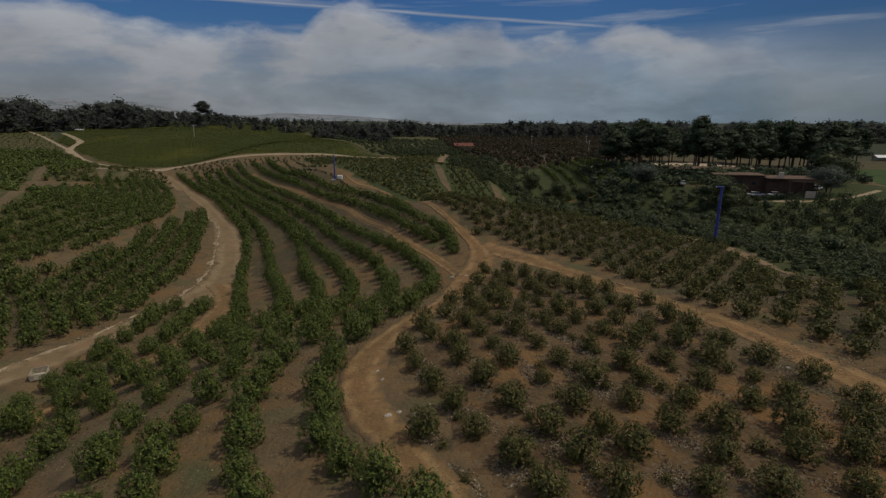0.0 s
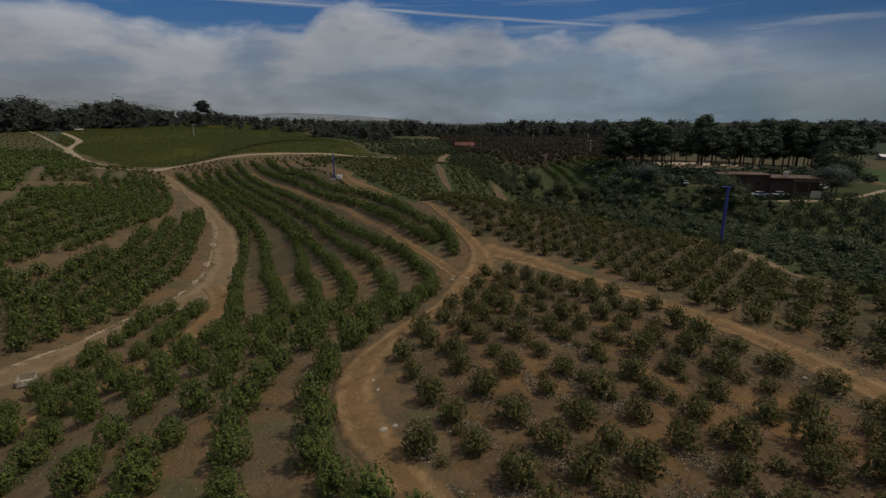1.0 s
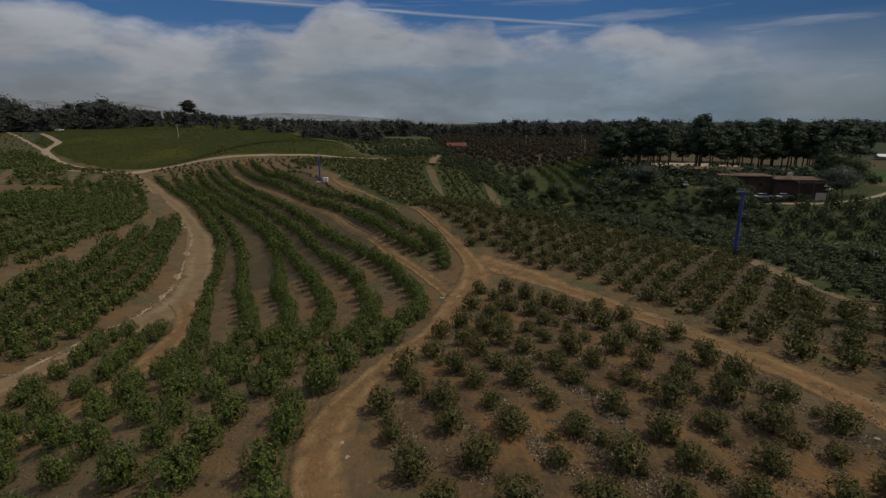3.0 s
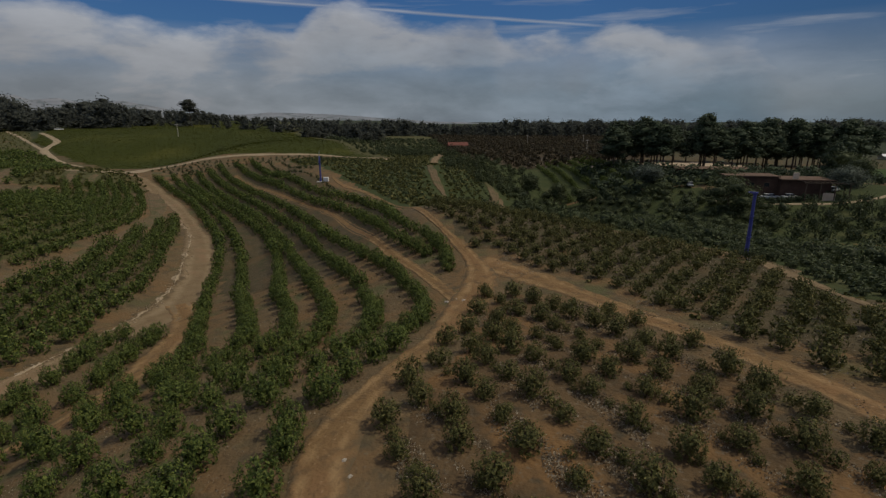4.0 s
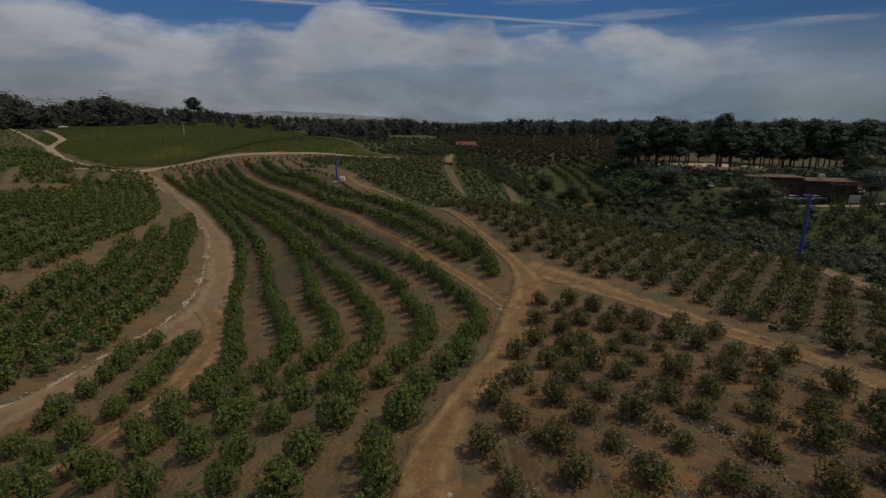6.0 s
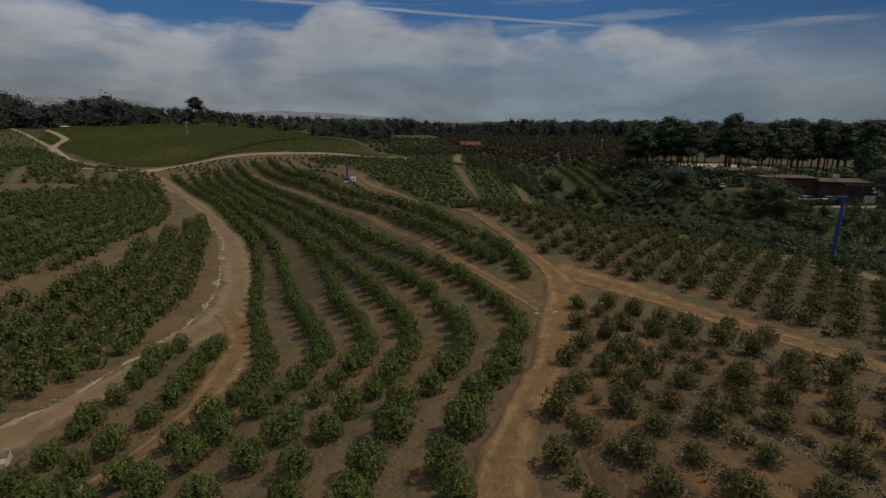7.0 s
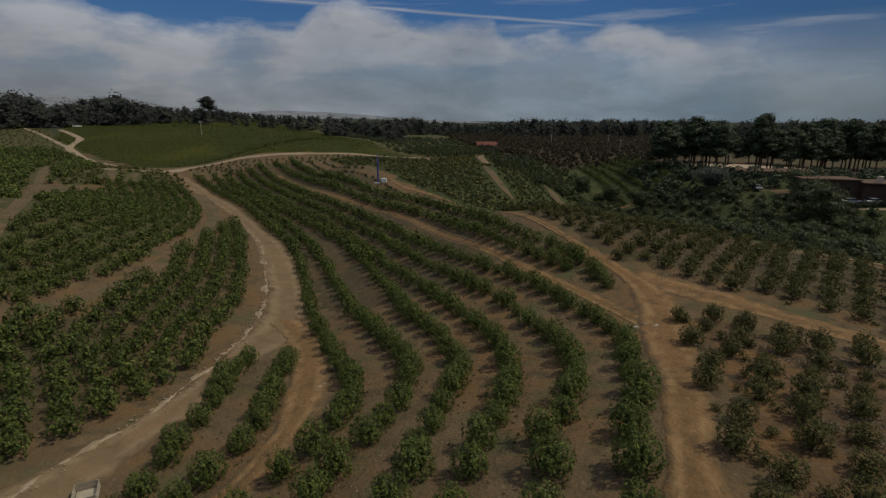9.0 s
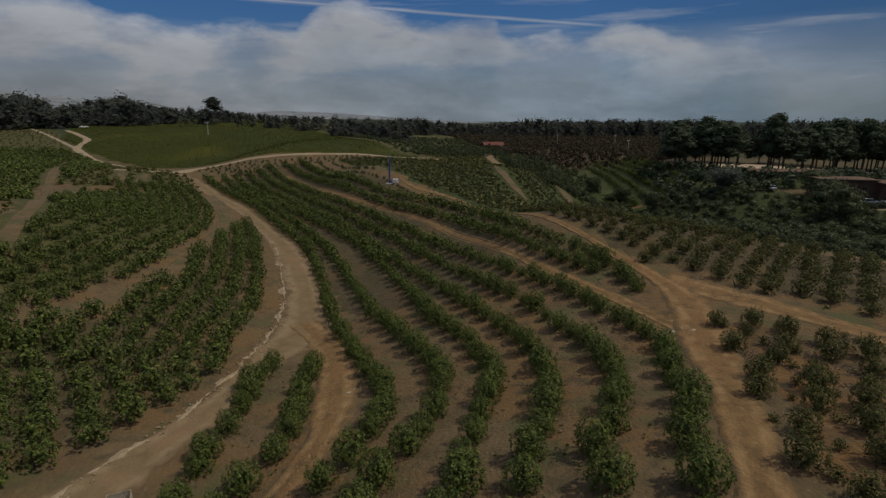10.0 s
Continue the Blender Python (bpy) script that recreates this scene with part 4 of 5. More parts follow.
plant("block_weeds", under[rng.random(len(under)) < 0.2], LOW, LEAF_DRY, "low dull weeds under the orchard trees", (0.22, 0.5), "weeds")
tufts = np.vstack([spline(row_, 0.22)[:, :2] for row_ in ROWS_MID])
tufts = tufts[(tufts[:, 1] > 30) & (tufts[:, 1] < 84)]
tufts = tufts + rng.normal(size=tufts.shape) * 1.25
tufts = tufts[np.array([noise.noise((x * 0.16, y * 0.16, 5)) + 0.25 * rng.normal() > 0.02 for x, y in tufts])]
plant("row_weeds", tufts, LOW, LEAF_DRY, "low olive weeds between the hillside rows", (0.06, 0.14), "weeds")
plant("orchard_saplings", small, MID["dry"], LEAF_DRY, "small sparse saplings and weeds between the trees", (0.28, 0.62), "saplings")
plant("orchard_west", west_low, MID["green"], LEAF, "dense green orchard block beside the pale road", (1.15, 1.35))
plant("orchard_slope", west_high[west_high[:, 1] < 96], MID["green"], LEAF, "dense green orchard block on the western slope", (0.90, 1.10))
plant("orchard_slope_far", west_high[west_high[:, 1] >= 96], FAR, LEAF, "upper part of the western orchard block", (0.86, 1.10))
plant("orchard_hilltop", west_far, DIM, LEAF, "distant orchard block on the hilltop", (0.9, 1.3))
plant("orchard_crest", np.vstack([crest, top_rows]), FAR, LEAF_FAR, "olive orchard rows on the crest", (0.36, 0.54))

# ---- fields and woods further off ----
crop_pts = lattice([(-120, 236), (-101, 234), (-78, 237), (-54, 248), (-30, 252), (-60, 330), (-140, 480), (-330, 480), (-225, 300), (-185, 264), (-142, 235)], (1.3, 0.6), (-0.8, 1.75), (-100, 260), 0.4)
plant("field_crop", crop_pts, FINE, LEAF_CROP, "low green crop rows on the hill", (0.55, 0.8), "crop")
east_pts = lattice([(16, 230), (52, 266), (80, 254), (150, 330), (240, 640), (-10, 640), (8, 330), (6, 264)], (6.4, 1.2), (-1.2, 7.8), (40, 300), 0.8)
plant("orchard_east", east_pts, DIM, LEAF_RUST, "brownish far orchard trees", (1.6, 2.2))
slope_rows = beside([(78, 204), (77.6, 232), (76, 274)], [0, 5.2, 10.4, 15.6, 20.8, 26], 2.4, [(42, 205), (40, 252), (60, 276), (84, 276), (84, 200)], 0.25)
plant("orchard_terraces", slope_rows, FAR, LEAF, "terraced rows of dark orchard trees", (0.95, 1.3))
valley = lattice([(50, 90), (66, 72), (84, 96), (78, 124), (96, 140), (92, 158), (72, 190), (34, 204), (22, 186), (26, 165), (12, 148), (10, 126), (26, 110), (40, 96)], (3.5, 0.9), (-1.1, 3.7), (60, 100), 1.0)
plant("valley_trees", valley, [crown(np.random.default_rng(q), 230, (1.15, 1.15, 0.9), 0.13, -0.1, shell=0.6) for q in range(5)], LEAF_FAR, "dark green scrub trees crowding the valley", (0.9, 2.3), "trees")
scrub = lattice([(6, 116), (14, 112), (16, 150), (26, 186), (30, 206), (14, 226), (4, 226), (2, 190), (14, 186), (13, 158), (4, 150)], (2.6, 0.6), (-0.8, 2.7), (10, 140), 0.7)
scrub = np.vstack([scrub, lattice([(-4, 240), (10, 240), (10, 330), (-30, 325), (-20, 255)], (4, 1), (-1, 4.5), (0, 260), 1.2), lattice([(34, 212), (64, 236), (80, 246), (56, 262), (40, 250), (14, 230)], (3.6, 0.8), (-0.8, 3.8), (40, 230), 1.0)])
scrub = scrub[~((scrub[:, 0] > 44) & (scrub[:, 1] > 204))]
scrub = scrub[np.hypot(scrub[:, 0] - 18, (scrub[:, 1] - 172) * 0.7) > 7]
plant("hollow_scrub", scrub, FAR, LEAF_FAR, "dense dark green scrub in the hollow", (0.6, 1.5), "shrubs")
behind = lattice([(62, 186), (62, 236), (84, 238), (92, 212), (126, 204), (124, 192), (118, 180), (96, 172), (78, 180)], (4.4, 0.8), (-1.0, 4.6), (80, 200), 1.3)
behind = behind[np.hypot(behind[:, 0] - 102, (behind[:, 1] - 199) * 2) > 12]
behind = np.vstack([behind, lattice([(120, 172), (146, 170), (158, 198), (128, 204)], (4.2, 0.8), (-1.0, 4.4), (130, 180), 1.2)])
plant("lodge_shrubs", behind, DIM, LEAF_DARK, "dark shrubs and small trees behind the lodge", (1.2, 2.4), "shrubs")


weeds = lattice([(-32, 176), (-20, 153), (-9, 129), (-4, 113), (4, 107), (14, 111), (14, 150), (30, 190), (32, 214), (16, 228), (10, 262), (10, 330), (-38, 328), (-28, 262), (-24, 248), (-12, 236), (-50, 234), (-61, 223), (-49, 198)], (1.7, 0.5), (-0.5, 1.9), (0, 150), 0.5)
weeds = off_tracks(weeds, [[(-2, 186), (-1.4, 178), (0, 166), (1.8, 154)], [(-1, 196), (0, 230), (5, 290), (8, 335)], [(-31, 169), (-18, 146), (-8, 126), (-4, 112)]], 2.6)
weeds = off_tracks(weeds, [[(18.5, 182), (18.5, 174), (17.5, 166)]], 4.0)
plant("crest_weeds", weeds, LOW, LEAF_DRY, "low olive weeds and ground cover", (0.5, 0.9), "weeds")
hedge = lattice([(44, 80), (43, 62), (40, 48), (56, 24), (84, 50), (80, 84), (66, 92), (54, 92), (44, 101), (27, 113), (38, 91)], (1.5, 0.4), (-0.5, 1.6), (50, 60), 0.5)
hedge = off_tracks(hedge, BANK, 1.9)
plant("hedge_scrub", hedge, DIM, LEAF_FAR, "low green scrub on the bank", (0.45, 0.85), "shrubs")
grove = lattice([(82, 128), (90, 116), (112, 100), (150, 120), (130, 140), (104, 146)], (5.8, -1.4), (1.8, 6.8), (91, 124.5), 0.4)
plant("grove_trees", grove, MID["green"], LEAF_FAR, "rounded dark grove trees on grass", (1.85, 2.25), "trees")


def build_woods():
    """The line of woods round the horizon: height of its top above the eye against the bearing."""
    bearing = [-1.6, -0.95, -0.827, -0.765, -0.751, -0.713, -0.658, -0.615, -0.6, -0.553, -0.511, -0.446, -0.404, -0.351, -0.243, -0.135, -0.059, -0.026, 0.028, 0.083, 0.148, 0.203, 0.28, 0.357, 0.467, 0.874, 1.6]
    rise = [0.034, 0.034, 0.035, 0.034, 0.019, 0.022, 0.032, 0.036, 0.028, 0.023, 0.018, 0.018, 0.013, 0.008, 0.006, 0.001, 0.003, -0.002, -0.005, -0.005, 0.003, 0.001, 0.001, 0.002, 0.001, 0.001, 0.001]
    r = np.random.default_rng(21)
    V, F, at = [], [], 0
    for k in range(1300):
        low = k >= 900
        b = r.uniform(-1.2, 0.1) if low else r.uniform(-1.2, 1.2)
        d = r.choice([430, 500, 580, 680]) * r.uniform(0.93, 1.07)
        if b < -0.25:
            d += 60
        elif b > -0.1:
            d = d * 0.95 + 240
        x, y = math.sin(math.atan(b)) * d, math.cos(math.atan(b)) * d
        g = ground_at(x, y)
        h = max(5.0, 16 + (np.interp(b, bearing, rise) + 0.0005) * d - g) * (r.uniform(0.74, 1.02) if r.random() < 0.88 else r.uniform(1.02, 1.12))
        v, f = WOOD[r.integers(len(WOOD))]
        w = h * r.uniform(0.8, 1.5)
        if low:
            h, w = h * r.uniform(0.35, 0.7), w * 1.2
        a = r.random() * 6.283
        V.append(np.stack([(v[:, 0] * math.cos(a) - v[:, 1] * math.sin(a)) * w + x, (v[:, 0] * math.sin(a) + v[:, 1] * math.cos(a)) * w + y, v[:, 2] * h + g - 0.5], 1))
        F.append(f + at)
        at += len(v)
    # the leaf colour carries the haze over the woods
    tagged(big_mesh("far_woods", np.vstack(V), np.vstack(F), LEAF_WOOD), "dark line of far woods, haze greyed into the leaf colour", "woods", kind="stuff")


build_woods()


def tall_tree(x, y, height, width, variant, label, leaf=LEAF_DARK, clear=0.0):
    g = ground_at(x, y)
    r = np.random.default_rng(int(abs(x * 7 + y)))
    tree = new("tall_tree")
    tree.matrix_basis = pose(x, y, g, 0, 0, r.random() * 360)
    tagged(tree, label, "tree", "tall trees by the riding ground")
    lean = r.normal() * 0.3
    tv, tf = tapered([(0, 0, -0.5), (lean * 0.3, 0.1, height * 0.25), (lean, 0.2, height * 0.55), (lean, 0.1, height * 0.85)], [0.34, 0.27, 0.2, 0.06], 7)
    for q in range(4):
        a, h = r.random() * 6.283, height * r.uniform(0.3, 0.6)
        lv, lf = tapered([(lean * 0.7, 0.1, h), (math.cos(a) * width * 0.12, math.sin(a) * width * 0.12, h + height * 0.08), (math.cos(a) * width * 0.26, math.sin(a) * width * 0.26, h + height * 0.2)], [0.14, 0.1, 0.04], 5)
        tf = tf + [tuple(i + len(tv) for i in p) for p in lf]
        tv = tv + lv
    mesh_object("trunk", tv, tf, BARK, tree)
    v, f = TALL[variant]
    c = big_mesh("crown", v * np.array([width, width, height * (1 - clear)]) + np.array([0, 0, height * clear]), f, leaf)
    c.parent = tree


r = np.random.default_rng(8)
for k, (x, y) in enumerate(spline([(80, 232), (92, 222), (108, 219), (126, 221), (146, 230), (164, 227), (178, 220)], 3.0)[:, :2]):
    tall_tree(x + r.normal() * 2.5, y + r.normal() * 3.5, r.uniform(14, 22.5), r.uniform(25, 34), k % 5, "tall dark evergreen tree with a bare lower trunk", clear=0.19)
for k, (x, y) in enumerate(spline([(86, 244), (104, 262), (128, 278), (152, 268), (176, 246), (206, 252)], 6.5)[:, :2]):
    tall_tree(x + r.normal() * 2.5, y + r.normal() * 3, r.uniform(15, 19.5), r.uniform(24, 31), k % 5, "dark evergreen tree behind the riding ground", clear=0.20)
for k, (x, y) in enumerate(((140, 188), (149, 195))):
    tall_tree(x, y, 13 + 2.2 * (k % 3), 17 + k % 2, k % 4, "dark evergreen tree with a crown close to the ground", clear=-0.1)
# the lone tree shares the leaf colour with haze mixed in
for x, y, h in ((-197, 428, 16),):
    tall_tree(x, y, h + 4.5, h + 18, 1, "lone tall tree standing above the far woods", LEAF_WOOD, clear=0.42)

rough_pts = lattice([(-194, 260), (-178, 247), (-150, 229), (-124, 204), (-113, 200), (-103, 189), (-95, 177), (-104, 168), (-114, 170), (-122, 160), (-136, 174), (-154, 199), (-178, 236)], (1.9, 0.5), (-0.5, 2.1), (-130, 190), 0.6)
rough_pts = off_tracks(rough_pts, [[(-128, 191), (-122, 181), (-118, 173)], [(-119, 189), (-115.5, 180), (-113, 173)]], 2.2)
plant("shoulder_weeds", rough_pts, LOW, LEAF_DRY, "brownish olive weeds on the hill shoulder", (0.45, 0.85), "weeds")
young = rough_pts[rng.random(len(rough_pts)) < 0.3]
plant("shoulder_shrubs", young, DIM, LEAF_DRY, "low brownish shrubs on the hill shoulder", (0.4, 0.8), "shrubs")

scrubland = lattice([(-30, 256), (-12, 244), (4, 264), (5, 330), (0, 520), (-140, 520), (-58, 332)], (4.6, 1.1), (-1.2, 5.4), (-20, 300), 1.3)
plant("scrubland_shrubs", scrubland, DIM, LEAF_FAR, "olive green shrubs beside the crop field", (0.5, 1.5), "shrubs")

west_weeds = np.vstack([
    lattice([(-72, 66), (-67, 78), (-66, 90), (-68, 104), (-71, 122), (-79, 146), (-93, 168), (-112, 165), (-118, 142), (-86, 92), (-90, 70)], (1.9, 0.6), (-0.6, 2.1), (-80, 100), 0.6),
    lattice([(-136, 188), (-132, 172), (-121, 143), (-93, 94), (-120, 80), (-222, 180), (-345, 292), (-340, 420), (-262, 345), (-205, 274), (-182, 253)], (2.9, 0.8), (-0.8, 3.3), (-140, 170), 0.9),
])
west_weeds = off_tracks(west_weeds, UPPER, 2.4)
plant("slope_weeds", west_weeds, LOW, LEAF_DRY, "olive weeds between the western trees", (0.3, 0.7), "weeds")

# ---- single things ----
WHITE = material("white_paint", [(0.3, (0.66, 0.65, 0.62)), (0.7, (0.8, 0.79, 0.76))], 1.0, 0.5, 4)
BLUE = material("blue_paint", [(0.3, (0.04, 0.045, 0.20)), (0.7, (0.065, 0.075, 0.28))], 1.0, 0.35, 4)
STEEL = material("grey_steel", [(0.3, (0.20, 0.21, 0.23)), (0.7, (0.32, 0.33, 0.35))], 2.0, 0.5, 4, metal=0.5)
CONCRETE = material("concrete", [(0.3, (0.40, 0.38, 0.34)), (0.7, (0.58, 0.55, 0.50))], 1.5, 0.9, 8, None, 0.3, 10)
BOARD = material("weathered_board", [(0.3, (0.30, 0.26, 0.19)), (0.7, (0.48, 0.43, 0.34))], 3.0, 0.8, 6, None, 0.3, 20)
POLE = material("pole_wood", [(0.3, (0.30, 0.27, 0.22)), (0.7, (0.50, 0.46, 0.40))], 2.0, 0.85, 6)
STUCCO = material("brown_wall", [(0.3, (0.065, 0.04, 0.03)), (0.7, (0.11, 0.066, 0.048))], 0.6, 0.9, 6, None, 0.3, 6)
ROOF = material("tan_roof", [(0.3, (0.10, 0.064, 0.045)), (0.7, (0.155, 0.104, 0.074))], 0.5, 0.85, 6, None, 0.3, 6)
REDROOF = material("red_roof", [(0.3, (0.135, 0.052, 0.040)), (0.7, (0.185, 0.074, 0.056))], 0.6, 0.8, 6)
PLASTER = material("plaster", [(0.3, (0.50, 0.40, 0.30)), (0.7, (0.62, 0.52, 0.40))], 0.7, 0.9, 6)
CAR_GLASS = material("car_glass", [(0.3, (0.02, 0.022, 0.025)), (0.7, (0.03, 0.032, 0.035))], 1.0, 0.12, 2)
SILVER = material("silver_paint", [(0.3, (0.36, 0.36, 0.35)), (0.7, (0.46, 0.46, 0.45))], 1.0, 0.4, 4)
TYRE = material("tyre", [(0.3, (0.02, 0.02, 0.02)), (0.7, (0.035, 0.035, 0.035))], 5.0, 0.8, 3)
ROCK = material("pale_rock", [(0.3, (0.28, 0.24, 0.19)), (0.7, (0.46, 0.41, 0.34))], 4.0, 0.9, 8, None, 0.5, 8)


def box(bm, x0, y0, z0, x1, y1, z1, bevel=0.0):
    r = bmesh.ops.create_cube(bm, size=1.0)
    for v in r["verts"]:
        v.co = Vector(((x0 + x1) / 2 + v.co.x * (x1 - x0), (y0 + y1) / 2 + v.co.y * (y1 - y0), (z0 + z1) / 2 + v.co.z * (z1 - z0)))
    if bevel:
        es = {e for v in r["verts"] for e in v.link_edges}
        bmesh.ops.bevel(bm, geom=list(es), offset=bevel, segments=1, affect="EDGES")
    return bm


def tube(bm, r0, r1, z0, z1, sides=14, x=0.0, y=0.0, turn=None):
    m = Matrix.Translation((x, y, (z0 + z1) / 2))
    if turn:
        m = m @ turn
    bmesh.ops.create_cone(bm, cap_ends=True, segments=sides, radius1=r0, radius2=r1, depth=z1 - z0, matrix=m)
    return bm


def wind_machine(x, y, height, turn, box_side, swing=8):
    g = ground_at(x, y)
    top = new("wind_machine")
    top.matrix_basis = pose(x, y, g, 0, 0, turn)
    tagged(top, "tall blue frost wind machine tower with a two-blade propeller", "wind machine", "wind machines in the orchard")
    part("pad", box(bmesh.new(), -1.1, -1.1, -0.5, 1.1, 1.1, 0.05, 0.03), CONCRETE, top, "pale concrete pad")
    bm = tube(bmesh.new(), 0.27, 0.2, 0.0, height)
    for z in (0.2, height * 0.33, height * 0.66):
        tube(bm, 0.36 - 0.01 * z, 0.36 - 0.01 * z, z, z + 0.08)
    part("tower", bm, BLUE, top)
    bm = box(bmesh.new(), -0.2, -0.32, height, 0.2, 0.32, height + 0.36, 0.05)
    tube(bm, 0.14, 0.10, -0.3, 0.3, 10, 0, -0.55, Matrix.Rotation(radians(90), 4, "X"))
    for v in bm.verts:
        if v.co.z < height - 1:
            v.co.z += height + 0.25
    part("gearbox", bm, BLUE, top)
    for s in (1, -1):
        bm = bmesh.new()
        box(bm, -0.10, -0.73, 0.1, 0.10, -0.70, 1.9, 0.0)
        for v in bm.verts:
            k = v.co.z / 2.2
            v.co.x *= 1 - 0.45 * k
            v.co.y += 0.08 * v.co.x * (1 - k) * 4
            v.co.z *= s
            v.co = Matrix.Rotation(radians(swing), 3, "Y") @ v.co
            v.co.z += height + 0.25
        bmesh.ops.recalc_face_normals(bm, faces=bm.faces)
        part("blade", bm, STEEL, top)
    if not box_side:
        return
    bm = box(bmesh.new(), box_side * 0.9, -0.5, 0.0, box_side * 2.4, 0.6, 1.25, 0.08)
    part("engine", bm, WHITE, top, "white engine housing")


wind_machine(-35.3, 164.7, 7.2, 0, 1)
wind_machine(43.9, 79.0, 9.0, 237, 0, 84)


def fruit_bin(x, y, z, turn, tip=0):
    top = new("fruit_bin")
    top.matrix_basis = pose(x, y, z, tip, 0, turn)
    tagged(top, "weathered pale wooden slatted fruit bin", "crate", "fruit bins by the track")
    a, h = 0.68, 0.80
    for sx in (-1, 1):
        for sy in (-1, 1):
            part("corner_post", box(bmesh.new(), sx * a - 0.04, sy * a - 0.04, 0.0, sx * a + 0.04, sy * a + 0.04, h, 0.008), BOARD, top)
    for k in range(5):
        z0 = 0.10 + k * 0.142
        for s in (-1, 1):
            part("slat", box(bmesh.new(), -a - 0.02, s * (a + 0.055) - 0.012, z0, a + 0.02, s * (a + 0.055) + 0.012, z0 + 0.105, 0.004), BOARD, top)
            part("slat", box(bmesh.new(), s * (a + 0.055) - 0.012, -a - 0.02, z0, s * (a + 0.055) + 0.012, a + 0.02, z0 + 0.105, 0.004), BOARD, top)
    part("floor_board", box(bmesh.new(), -a, -a, 0.08, a, a, 0.11), BOARD, top)
    for yy in (-0.5, 0, 0.5):
        part("skid", box(bmesh.new(), -a, yy - 0.05, 0, a, yy + 0.05, 0.08), BOARD, top)


fruit_bin(-43.1, 48.7, ground_at(-43.1, 48.7) + 0.08, 24, 9)


def utility_pole(x, y, height):
    g = ground_at(x, y)
    top = new("utility_pole")
    top.matrix_basis = pose(x, y, g, 0, 0, 25)
    tagged(top, "tall pale wooden utility pole above the fields", "utility pole", "utility poles across the plain")
    part("shaft", tube(bmesh.new(), 0.24, 0.16, -0.5, height, 10), POLE, top)
    part("crossarm", box(bmesh.new(), -1.3, -0.08, height - 0.9, 1.3, 0.08, height - 0.7, 0.02), POLE, top)
    for s in (-1.15, -0.4, 0.4, 1.15):
        part("insulator", tube(bmesh.new(), 0.05, 0.03, height - 0.7, height - 0.5, 8, s), CONCRETE, top)


for x, y, h in ((-162.6, 336.7, 8.5), (-300, 420, 9), (94, 330, 9), (120, 430, 9), (76, 440, 9), (-134, 440, 6), (-109, 440, 6), (-94, 452, 6)):
    utility_pole(x, y, h)


def gable_roof(bm, x0, y0, x1, y1, z, rise, over=0.5, thick=0.18):
    ym = (y0 + y1) / 2
    pts = [(y0 - over, z), (ym, z + rise), (y1 + over, z), (y1 + over, z + thick), (ym, z + rise + thick), (y0 - over, z + thick)]
    a = [bm.verts.new((x0 - over, p, q)) for p, q in pts]
    b = [bm.verts.new((x1 + over, p, q)) for p, q in pts]
    bm.faces.new(a[::-1]), bm.faces.new(b)
    for i in range(6):
        j = (i + 1) % 6
        bm.faces.new((a[i], a[j], b[j], b[i]))
    bmesh.ops.recalc_face_normals(bm, faces=bm.faces)
    return bm


def red_house():
    x, y = 14, 352
    top = new("farmhouse")
    top.matrix_basis = pose(x, y, ground_at(x, y), 0, 0, 4)
    tagged(top, "small pale farmhouse with a low red roof", "house")
    part("wall", box(bmesh.new(), -6, -3.5, -0.8, 6, 3.5, 3.0), PLASTER, top)
    part("roof", gable_roof(bmesh.new(), -6, -3.5, 6, 3.5, 3.0, 2.0, 0.7), REDROOF, top)
    for xx in (-3.6, 0.2, 3.8):
        w = part("window", box(bmesh.new(), xx - 0.55, -3.56, 1.0, xx + 0.55, -3.5, 2.1), WHITE, top)
        part("pane", box(bmesh.new(), xx - 0.45, -3.58, 1.1, xx + 0.45, -3.562, 2.0), CAR_GLASS, w)


red_house()


def lodge():
    x, y = 101.5, 159
    g = ground_at(x, y)
    top = new("lodge")
    top.matrix_basis = pose(x, y, g + 1.9, 0, 0, -14)
    tagged(top, "long low brown lodge with flat tan roofs", "building")
    part("wall", box(bmesh.new(), -14, 0, -3.9, 0, 8, 4.0), STUCCO, top)
    part("wall", box(bmesh.new(), 0.02, -2, -3.9, 13, 7, 3.4), STUCCO, top)
    part("roof", box(bmesh.new(), -14.6, -0.6, 4.0, 0.3, 8.6, 4.35, 0.05), ROOF, top)
    part("roof", box(bmesh.new(), -0.2, -3.0, 3.42, 13.8, 7.6, 3.75, 0.05), ROOF, top)
    part("chimney", box(bmesh.new(), 3.4, -1.6, 3.5, 4.6, -0.4, 5.5, 0.04), PLASTER, top, "pale plastered chimney")
    for k in range(4):
        part("post", box(bmesh.new(), 5 + k * 3.6, -6.1, -3.9, 5.25 + k * 3.6, -5.85, 3.0), BARK, top)
    part("pergola_beam", box(bmesh.new(), 4.6, -6.2, 3.0, 16.6, -5.8, 3.25), BARK, top)
    for k in range(9):
        part("pergola_rafter", box(bmesh.new(), 5 + k * 1.35, -6.4, 3.26, 5.14 + k * 1.35, -2.0, 3.42), BARK, top)
    for xx in (-11, -7, -3):
        w = part("window", box(bmesh.new(), xx - 0.8, -0.06, 1.0, xx + 0.8, 0.0, 2.4), ROOF, top)
        part("pane", box(bmesh.new(), xx - 0.68, -0.08, 1.12, xx + 0.68, -0.062, 2.28), CAR_GLASS, w)
    part("panel", box(bmesh.new(), 9.5, -6.0, -3.9, 12.6, -5.9, 0.4), PLASTER, top, "pale tan screen wall")


lodge()


